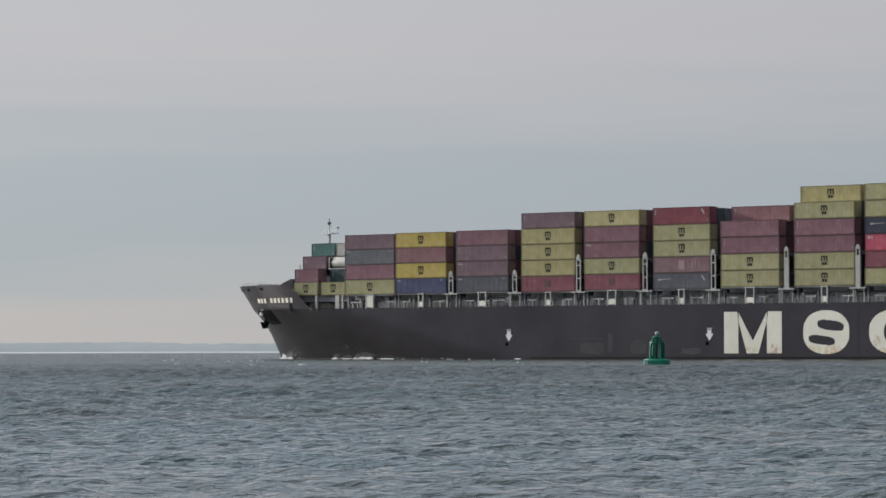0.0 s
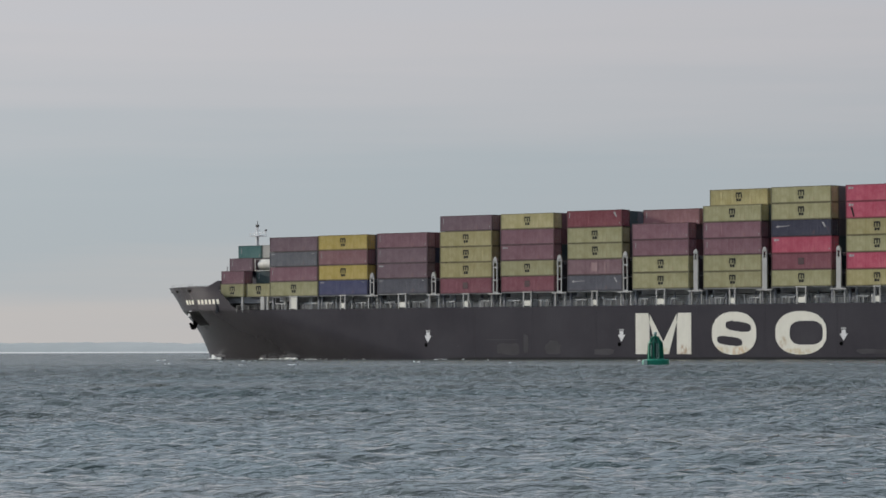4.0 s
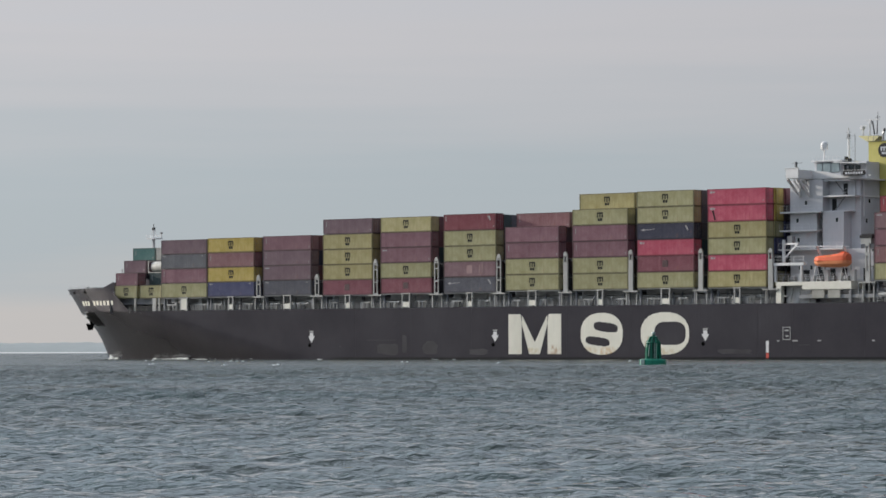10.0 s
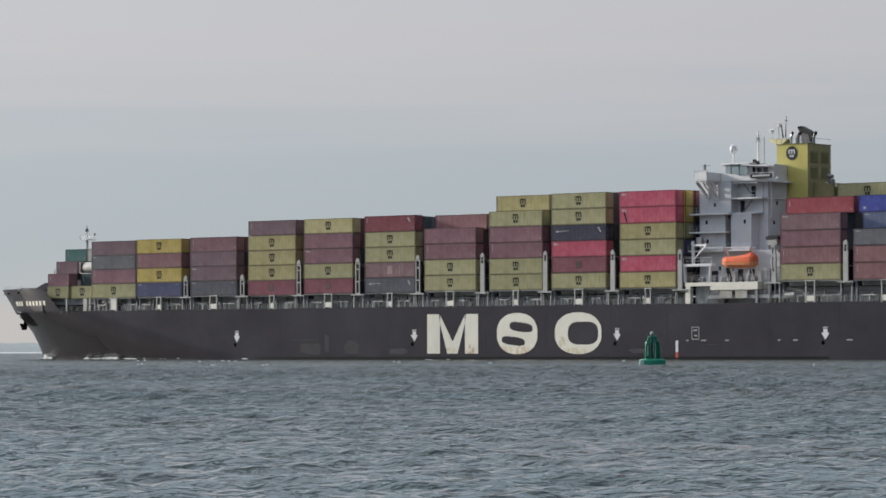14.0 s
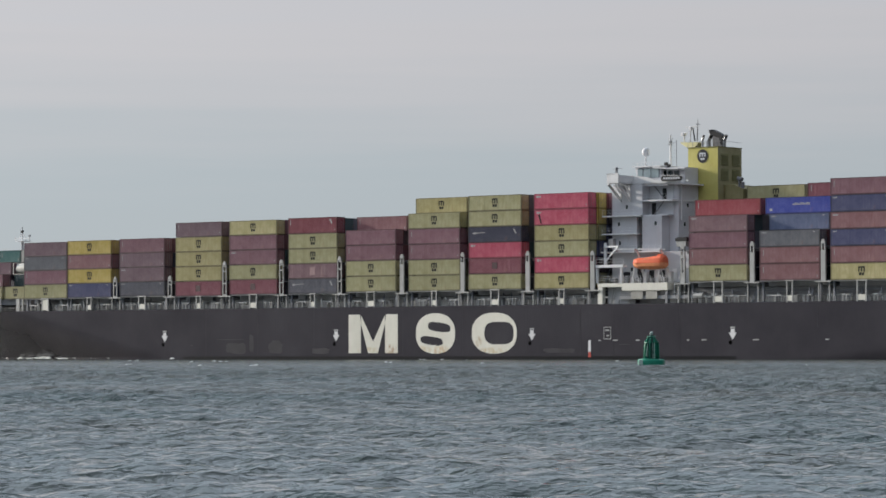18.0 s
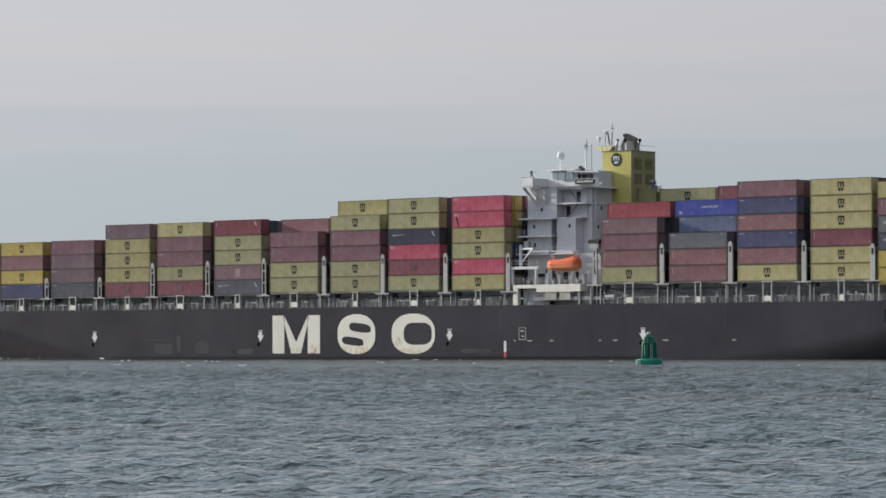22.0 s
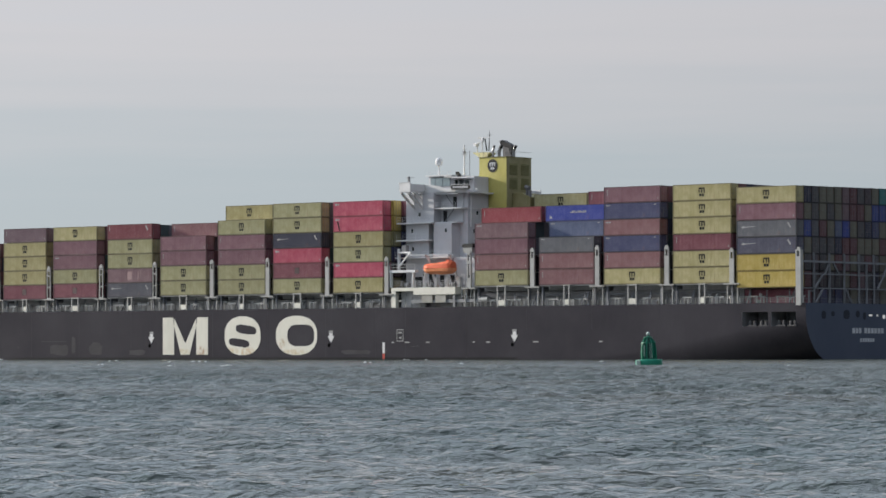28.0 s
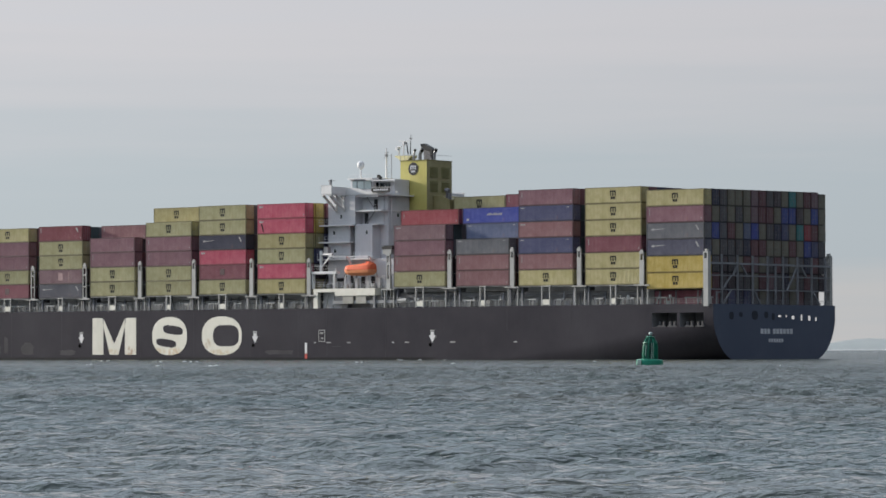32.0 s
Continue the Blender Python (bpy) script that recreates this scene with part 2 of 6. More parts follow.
def water_material():
    m, t, b = material("grey_green_sea_water")
    co = t.nodes.new("ShaderNodeTexCoord").outputs["Object"]
    sep = t.nodes.new("ShaderNodeSeparateXYZ")
    link(t, co, sep.inputs[0])

    def reach(y0, y1, v0, v1):
        n = t.nodes.new("ShaderNodeMapRange")
        n.inputs["From Min"].default_value, n.inputs["From Max"].default_value = y0, y1
        n.inputs["To Min"].default_value, n.inputs["To Max"].default_value = v0, v1
        link(t, sep.outputs["Y"], n.inputs["Value"])
        return n.outputs[0]

    # clearer water inshore, silty water in the fairway
    near = ramp_of(t, noise_of(t, co, 0.04, 4.0), [(0.3, (0.018, 0.047, 0.047)), (0.5, (0.034, 0.050, 0.046)), (0.7, (0.055, 0.055, 0.042))])
    silt = ramp_of(t, noise_of(t, co, 0.02, 4.0, (0.5, 1.5, 1)), [(0.3, (0.034, 0.048, 0.040)), (0.7, (0.055, 0.058, 0.046))])
    link(t, mixed(t, near, silt, reach(110.0, 420.0, 0.0, 1.0)), b.inputs["Base Color"])
    b.inputs["IOR"].default_value = 1.33
    link(t, reach(60.0, 260.0, 0.055, 0.26), b.inputs["Roughness"])
    # the water grows rougher off the shore, in uneven gusts
    off = t.nodes.new("ShaderNodeMath")
    off.operation = "ADD"
    link(t, reach(40.0, 95.0, 0.72, 1.4), off.inputs[0])
    link(t, reach(110.0, 380.0, 0.0, 0.9), off.inputs[1])
    gust = t.nodes.new("ShaderNodeMapRange")
    gust.inputs["From Min"].default_value, gust.inputs["From Max"].default_value = 0.3, 0.7
    gust.inputs["To Min"].default_value, gust.inputs["To Max"].default_value = 0.65, 1.3
    link(t, noise_of(t, co, 0.045, 3.0, (0.7, 1.6, 1)), gust.inputs["Value"])
    calm = t.nodes.new("ShaderNodeMath")
    calm.operation = "MULTIPLY"
    link(t, off.outputs[0], calm.inputs[0])
    link(t, gust.outputs[0], calm.inputs[1])
    off = calm
    last = None
    for scale, stretch, high in ((1.5, (0.8, 0.9, 1), 0.13), (3.8, (0.75, 1.0, 1), 0.20), (9.0, (0.8, 1.0, 1), 0.04)):
        bp = t.nodes.new("ShaderNodeBump")
        bp.inputs["Strength"].default_value = 1.0
        far = t.nodes.new("ShaderNodeMath")
        far.operation = "MULTIPLY"
        far.inputs[1].default_value = high
        link(t, off.outputs[0], far.inputs[0])
        link(t, far.outputs[0], bp.inputs["Distance"])
        link(t, noise_of(t, co, scale, 2.5, stretch, 0.5), bp.inputs["Height"])
        if last:
            link(t, last.outputs[0], bp.inputs["Normal"])
        last = bp
    link(t, last.outputs[0], b.inputs["Normal"])
    return m


M_WATER = water_material()


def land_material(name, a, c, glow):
    """Plain distant backdrop; haze of kilometres of damp air put into colour and glow."""
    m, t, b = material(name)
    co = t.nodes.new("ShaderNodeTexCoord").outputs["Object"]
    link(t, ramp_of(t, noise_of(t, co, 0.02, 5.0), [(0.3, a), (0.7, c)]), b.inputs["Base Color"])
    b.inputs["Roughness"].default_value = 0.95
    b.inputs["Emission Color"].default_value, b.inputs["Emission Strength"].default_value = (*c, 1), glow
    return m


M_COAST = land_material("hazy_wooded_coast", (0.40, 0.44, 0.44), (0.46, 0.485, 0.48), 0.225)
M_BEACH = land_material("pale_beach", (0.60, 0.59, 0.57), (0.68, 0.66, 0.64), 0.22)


# ---- geometry helpers ----
class Geo:
    """Vertices and faces of one mesh."""

    def __init__(self):
        self.v, self.f = [], []

    def add(self, vs, fs):
        n = len(self.v)
        self.v += [tuple(p) for p in vs]
        self.f += [tuple(i + n for i in q) for q in fs]
        return self

    def box(self, x0, x1, y0, y1, z0, z1):
        vs = [(x, y, z) for x in (x0, x1) for y in (y0, y1) for z in (z0, z1)]
        return self.add(vs, [(0, 1, 3, 2), (4, 6, 7, 5), (0, 4, 5, 1), (2, 3, 7, 6), (0, 2, 6, 4), (1, 5, 7, 3)])

    def tube(self, a, b, r, seg=8, r2=None):
        a, b = Vector(a), Vector(b)
        r2 = r if r2 is None else r2
        q = (b - a).to_track_quat("Z", "Y")
        ring = [Vector((math.cos(2 * math.pi * i / seg), math.sin(2 * math.pi * i / seg), 0)) for i in range(seg)]
        vs = [a + q @ (p * r) for p in ring] + [b + q @ (p * r2) for p in ring]
        fs = [(i, (i + 1) % seg, seg + (i + 1) % seg, seg + i) for i in range(seg)]
        return self.add(vs, fs + [tuple(range(seg))[::-1], tuple(range(seg, 2 * seg))])

    def bar(self, a, b, w):
        """A square bar from a to b."""
        a, b = Vector(a), Vector(b)
        q = (b - a).to_track_quat("Z", "Y")
        ring = [Vector(p) * (w / 2) for p in ((-1, -1, 0), (1, -1, 0), (1, 1, 0), (-1, 1, 0))]
        vs = [a + q @ p for p in ring] + [b + q @ p for p in ring]
        return self.add(vs, [(0, 1, 5, 4), (1, 2, 6, 5), (2, 3, 7, 6), (3, 0, 4, 7), (3, 2, 1, 0), (4, 5, 6, 7)])

    def lathe(self, rows, seg=24, at=(0, 0, 0)):
        vs = [(at[0] + r * math.cos(2 * math.pi * i / seg), at[1] + r * math.sin(2 * math.pi * i / seg), at[2] + z) for r, z in rows for i in range(seg)]
        fs = [(k * seg + i, k * seg + (i + 1) % seg, (k + 1) * seg + (i + 1) % seg, (k + 1) * seg + i) for k in range(len(rows) - 1) for i in range(seg)]
        return self.add(vs, fs + [tuple(range(seg))[::-1], tuple(range((len(rows) - 1) * seg, len(rows) * seg))])

    def prism(self, outline, d0, d1, axis="y"):
        """A closed outline of (a, z) pairs, pushed along y (or of (a, y) along z, axis 'z'; (y, z) along x, axis 'x')."""
        put = {"y": lambda p, d: (p[0], d, p[1]), "z": lambda p, d: (p[0], p[1], d), "x": lambda p, d: (d, p[0], p[1])}[axis]
        n = len(outline)
        vs = [put(p, d0) for p in outline] + [put(p, d1) for p in outline]
        return self.add(vs, [tuple(range(n)), tuple(range(n, 2 * n))[::-1]] + [(i, n + i, n + (i + 1) % n, (i + 1) % n) for i in range(n)])

    def mesh(self, name, mat, smooth=False):
        me = bpy.data.meshes.new(name)
        me.from_pydata(self.v, [], self.f)
        bm = bmesh.new()
        bm.from_mesh(me)
        bmesh.ops.recalc_face_normals(bm, faces=bm.faces)
        bm.to_mesh(me)
        bm.free()
        me.materials.append(mat)
        if smooth:
            me.shade_smooth()
        return me


# the ship's plan is drawn in even units: a unit across is 1.255 m and a unit up 1.072 m
BROAD, TALL = 40.4 / 32.2, 1.072


def aboard(ob):
    while ob and ob.parent:
        ob = ob.parent
    return ob is not None and ob.name == "container_ship"


def part(name, geo, mat, parent, label="", smooth=False):
    if isinstance(geo, Geo) and aboard(parent):
        geo.v = [(x, y * BROAD, z * TALL) for x, y, z in geo.v]
    me = geo.mesh(name, mat, smooth) if isinstance(geo, Geo) else geo
    ob = new(name, me)
    ob.parent = parent
    if label:
        tagged(ob, label)
    return ob


def afloat(ob, local):
    """Put a thing on the ship; it is keyed with the ship's way at the end."""
    ob.matrix_basis = ship_pose(0) @ local
    AFLOAT.append((ob, local))
    return ob


# ---- the sea ----
def sea():
    ys = [-400.0, -150.0, -60.0, -20.0, 10.0, 25.0, 34.0]
    y = 38.0
    while y < 5600:
        ys.append(y)
        y += 0.17 if y < 112 else (y / 660 if y < 480 else (0.8 + (y - 480) / 500 if y < 1100 else y * 0.012))
    ys = np.array(ys)
    dy = np.gradient(ys)
    n = 300
    u = np.linspace(-1, 1, n)
    u = np.concatenate([[-60, -12, -4, -1.7], u, [1.7, 4, 12, 60]])
    half = 0.15 * np.maximum(ys, 0) + 12
    X = u[None, :] * half[:, None] + 4.0
    X[:, 0], X[:, -1] = -5200, 5200
    Y = np.repeat(ys[:, None], len(u), 1)
    Z = np.zeros_like(X)
    rng = np.random.RandomState(5)
    step = np.maximum(dy, 2 * half / n * 0.5)[:, None]
    calm = np.clip(1.6 - np.abs(u), 0, 1)[None, :] * np.clip((ys - 20) / 15, 0, 1)[:, None]
    for i in range(64):
        lam = 0.42 * (17 ** (i / 63.0))
        ang = rng.normal(0, 0.72 if lam < 1.6 else 0.6) - math.pi / 2 - 0.3
        k = 2 * math.pi / lam
        a = 0.0126 * lam * (1.0 if lam < 1.4 else (1.4 / lam) ** 1.12)
        fade = np.clip(lam / (1.6 * step) - 1, 0, 1)
        ph = k * (X * math.cos(ang) + Y * math.sin(ang)) + rng.uniform(0, 6.28)
        Z += a * fade * (np.sin(ph) + 0.28 * np.cos(2 * ph))
    # gusts: rougher and calmer patches
    gust = 0.85 + 0.3 * np.sin(X * 0.05 + 1.3 * np.sin(Y * 0.021)) * np.sin(Y * 0.043 + X * 0.013)
    Z = Z * calm * gust * (0.5 + 0.48 * np.clip((Y - 45) / 55, 0, 1) + 0.3 * np.clip((Y - 95) / 160, 0, 1))
    Z *= 1 - 0.8 * np.clip((Y - 330) / 160, 0, 1)
    # a few longer, lonelier swells with a steeper face
    for k in range(170):
        cy = 46 * (340 / 46) ** rng.uniform(0, 1)
        cx, w, d = rng.uniform(-0.15, 0.16) * cy, rng.uniform(1.2, 5.5), rng.uniform(0.5, 1.0)
        lean = rng.uniform(-0.08, 0.08)
        v = Y - cy - lean * (X - cx)
        Z += rng.uniform(0.05, 0.12) * min(1.0, (cy / 125) ** 1.4) * np.exp(-((X - cx) / w) ** 2) * np.exp(-(v / d) ** 2)
    rows, cols = X.shape
    co = np.stack([X, Y, Z], -1).reshape(-1, 3).astype(np.float32)
    idx = np.arange(rows * cols).reshape(rows, cols)
    quads = np.stack([idx[:-1, :-1], idx[:-1, 1:], idx[1:, 1:], idx[1:, :-1]], -1).reshape(-1, 4).astype(np.int32)
    me = bpy.data.meshes.new("sea")
    me.vertices.add(len(co))
    me.vertices.foreach_set("co", co.ravel())
    me.loops.add(quads.size)
    me.loops.foreach_set("vertex_index", quads.ravel())
    me.polygons.add(len(quads))
    me.polygons.foreach_set("loop_start", np.arange(0, quads.size, 4, dtype=np.int32))
    me.polygons.foreach_set("loop_total", np.full(len(quads), 4, dtype=np.int32))
    me.update(calc_edges=True)
    me.shade_smooth()
    me.materials.append(M_WATER)
    return tagged(new("water", me), "choppy grey-green sea with small wind waves", "sea", kind="structure")


WATER = sea()


def shore(x):
    """Distance of the far waterline: it runs nearer on the left."""
    return 4690 - 2290 * min(max((-20 - x) / 60, 0), 1)


def coast():
    """A low wooded shore on the far side, with a pale beach at its foot."""
    g, beach = Geo(), Geo()
    n = 700
    xs = [-2600, -1400, -700] + [-430 + 1070 * i / (n - 6) for i in range(n - 5)] + [900, 1500, 2600]
    for x in xs:
        y = shore(x)
        top = 9.6 + 1.4 * noise.noise((x * 0.006, 3.1, 0)) + 1.0 * noise.noise((x * 0.023, 8.0, 0)) + 0.9 * noise.noise((x * 0.13, 5.0, 0))
        top += 1.2 * math.exp(-((x + 200) / 70) ** 2) + 4.0 * math.exp(-((x - 505) / 46) ** 2) - 3.2 * math.exp(-((x - 425) / 40) ** 2)
        top = top * (0.3 + 0.7 * (y - 900) / 3790) + 0.35 * noise.noise((x * 0.33, 1.0, 4.0)) + 0.3 * noise.noise((x * 0.11, 6.0, 4.0))
        top, wx = 1.19 * top, 1.19 * x
        g.v += [(wx, y + 80, -2), (wx, y + 80.5, top * 0.6), (wx, y + 81, top), (wx, y + 200, top * 0.7), (wx, y + 260, -2)]
        w = 0.5 + 0.25 * noise.noise((x * 0.01, 0, 2))
        beach.v += [(wx, y, -1), (wx, y + 2, w * 0.95), (wx, y + 82, w * 0.95 + 0.2), (wx, y + 90, -1)]
    for i in range(n):
        for k in range(4):
            g.f.append((5 * i + k, 5 * i + 5 + k, 5 * i + 6 + k, 5 * i + 1 + k))
        for k in range(3):
            beach.f.append((4 * i + k, 4 * i + 4 + k, 4 * i + 5 + k, 4 * i + 1 + k))
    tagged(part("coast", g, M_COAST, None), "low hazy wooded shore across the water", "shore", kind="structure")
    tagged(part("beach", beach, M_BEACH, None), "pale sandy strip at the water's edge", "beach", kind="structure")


coast()

# ---- the ship: x runs aft, y to starboard from the port side, z up from the water ----
BEAM, HALF, STERN = 32.2, 16.1, 133.4
SHIP = tagged(new("container_ship"), "black-hulled container ship with white markings, loaded with stacked containers", "ship")
afloat(SHIP, Matrix())


def stem(z):
    """Where the stem stands at height z."""
    z = max(z, 0)
    return -135.6 - 0.585 * z - (0.028 * (z - 7.3) ** 2 if z > 7.3 else 0)


def half_breadth(s, z):
    """Half the ship's width; a knuckle at deck height parts the flare from the upright forecastle."""
    b = HALF
    f = min(max(z / 9.0, 0), 1) + 0.09 * min(max(z - 9.0, 0) / 4.4, 1)
    start = -62 - 40 * f
    st = stem(z)
    if s < start:
        q = min((start - s) / (start - st), 1)
        b = HALF * (1 - q ** (1.9 + 0.7 * f)) ** max(0.95 - 0.2 * f, 0.6)
    # the run aft: the side tucks in below a line that climbs towards the transom
    if s > 84:
        turn = 7.0 * ((s - 84) / 49.4) ** 1.5
        if z < turn:
            b = HALF - 5.6 * (1 - (1 - min((turn - z) / 7.2, 0.98) ** 1.8) ** (1 / 1.8))
    return max(b, 0.02)


def sheer(s):
    """Height of the hull's upper edge."""
    if s < -116.8:
        return 13.45
    if s < -111.3:
        return 9.0 + 4.45 * (-111.3 - s) / 5.5
    return 9.0


THROUGH = ((17.1, 7.1, 0.9, 0.3), (18.9, 7.1, 0.4, 0.3), (20.7, 6.9, 0.8, 0.6), (23.0, 6.9, 0.5, 1.0), (25.1, 6.8, 0.75, 0.8), (26.9, 6.65, 0.5, 0.6))


def hull():
    stations = list(np.linspace(0, 1, 110))
    # forward body: stations follow the raked stem
    levels = [-2.5, -1.0, 0.0, 0.3, 0.6, 0.95, 1.3, 1.7, 2.1, 2.55, 3.0, 3.5, 4.0, 4.45, 4.9, 5.3, 6.0, 6.8, 7.6, 8.4, 8.9, 8.98, 9.4, 9.8, 10.2, 10.6, 11.0, 11.4, 11.8, 12.2, 12.6, 13.0, 1.0]
    after = list(np.linspace(-60, 72, 23)[1:]) + [76, 80, 84, 88, 92, 96, 100, 104, 107, 110, 112.5, 115, 118, 120.5, 123, 125.8, 126.4, 129, 131.4, STERN]
    plan = []
    for e in stations:
        plan.append(("f", e))
    for s in after:
        plan.append(("a", s))
    n = len(levels)
    port, star = Geo(), Geo()
    for kind, e in plan:
        for k, z in enumerate(levels):
            if kind == "f":
                s0 = stem(max(z, 0) if k < n - 1 else 13.45)
                s = s0 + (-60 - s0) * e ** 1.35
            else:
                s = e
            zz = sheer(s) if k == n - 1 else min(z, sheer(s))
            b = half_breadth(s, zz)
            port.v.append((s, HALF - b, zz))
            star.v.append((s, HALF + b, zz))
    for i in range(len(plan) - 1):
        for k in range(n - 1):
            q = (i * n + k, (i + 1) * n + k, (i + 1) * n + k + 1, i * n + k + 1)
            mid = sum(port.v[j][0] for j in q) / 4
            z0, z1 = port.v[q[0]][2], port.v[q[3]][2]
            hole = (120.5 < mid < 125.8 or 126.4 < mid < 131.4) and z0 > 5.2 and z1 < 7.7
            if z1 - z0 < 0.005 and port.v[q[2]][2] - port.v[q[1]][2] < 0.005:
                continue
            if not hole:
                port.f.append(q)
            # the far side is open along the whole mooring deck
            if not (120.5 < mid < 131.4 and z0 > 5.2 and z1 < 7.7):
                star.f.append(q[::-1])
    h = part("hull", Geo().add(port.v, port.f).add(star.v, star.f), M_HULL, SHIP, "black painted steel hull with faint scrapes", smooth=True)
    # transom
    zs = [-2.5, -1.0, 0.0, 0.3, 0.6, 0.95, 1.3, 1.7, 2.1, 2.55, 3.0, 3.5, 4.0, 4.45, 4.9, 5.3, 5.8, 6.2]
    t = Geo()
    for z in zs:
        b = half_breadth(STERN, z) - 0.01
        t.v += [(STERN, HALF - b, z), (STERN, HALF + b, z)]
    t.f += [(2 * i, 2 * i + 1, 2 * i + 3, 2 * i + 2) for i in range(len(zs) - 1)]
    # the upper part is pierced by square fairleads, through which one looks out over the far side
    holes = [(y - w / 2, y + w / 2, z - h / 2, z + h / 2) for y, z, w, h in THROUGH]
    ys = sorted({0.01, 2 * HALF - 0.01} | {h[0] for h in holes} | {h[1] for h in holes})
    zs = sorted({6.2, 9.0} | {h[2] for h in holes} | {h[3] for h in holes})
    for y0, y1 in zip(ys, ys[1:]):
        for z0, z1 in zip(zs, zs[1:]):
            cy, cz = (y0 + y1) / 2, (z0 + z1) / 2
            if not any(h[0] < cy < h[1] and h[2] < cz < h[3] for h in holes):
                t.add([(STERN, y0, z0), (STERN, y1, z0), (STERN, y1, z1), (STERN, y0, z1)], [(0, 1, 2, 3)])
    for y0, y1, z0, z1 in holes:
        t.box(STERN - 0.06, STERN + 0.03, y0 - 0.1, y0, z0 - 0.1, z1 + 0.1).box(STERN - 0.06, STERN + 0.03, y1, y1 + 0.1, z0 - 0.1, z1 + 0.1)
        t.box(STERN - 0.06, STERN + 0.03, y0, y1, z0 - 0.1, z0).box(STERN - 0.06, STERN + 0.03, y0, y1, z1, z1 + 0.1)
    part("transom", t, M_TRANSOM, SHIP, "flat blue-black transom with rounded lower corners")
    # weather deck, and the raised forecastle deck
    d = Geo()
    row = [-112.0, -108, -100, -80, -60, 0, 72, STERN - 0.05]
    for s in row:
        b = half_breadth(s, 8.6) - 0.06
        d.v += [(s, HALF - b, 8.6), (s, HALF + b, 8.6)]
    d.f += [(2 * i, 2 * i + 1, 2 * i + 3, 2 * i + 2) for i in range(len(row) - 1)]
    part("deck", d, M_GREY, SHIP, "grey weather deck")
    d = Geo()
    row = [-143.5, -142, -138, -132, -126, -119.5, -117.0]
    for s in row:
        b = max(half_breadth(s, 12.2) - 0.1, 0.03)
        d.v += [(s, HALF - b, 12.2), (s, HALF + b, 12.2)]
    d.f += [(2 * i, 2 * i + 1, 2 * i + 3, 2 * i + 2) for i in range(len(row) - 1)]
    b = half_breadth(-117, 12.2) - 0.1
    d.add([(-117, HALF - b, 8.6), (-117, HALF + b, 8.6), (-117, HALF + b, 12.2), (-117, HALF - b, 12.2)], [(0, 1, 2, 3)])
    part("forecastle_deck", d, M_GREY, SHIP)
    return h


HULL = hull()


def skin(s, z, out=0.03):
    return (s, HALF - half_breadth(s, z) - out, z)


def marking(name, outline, label="", mat=M_MARK):
    part(name, Geo().prism(outline, -0.03, 0.02), mat, HULL, label)


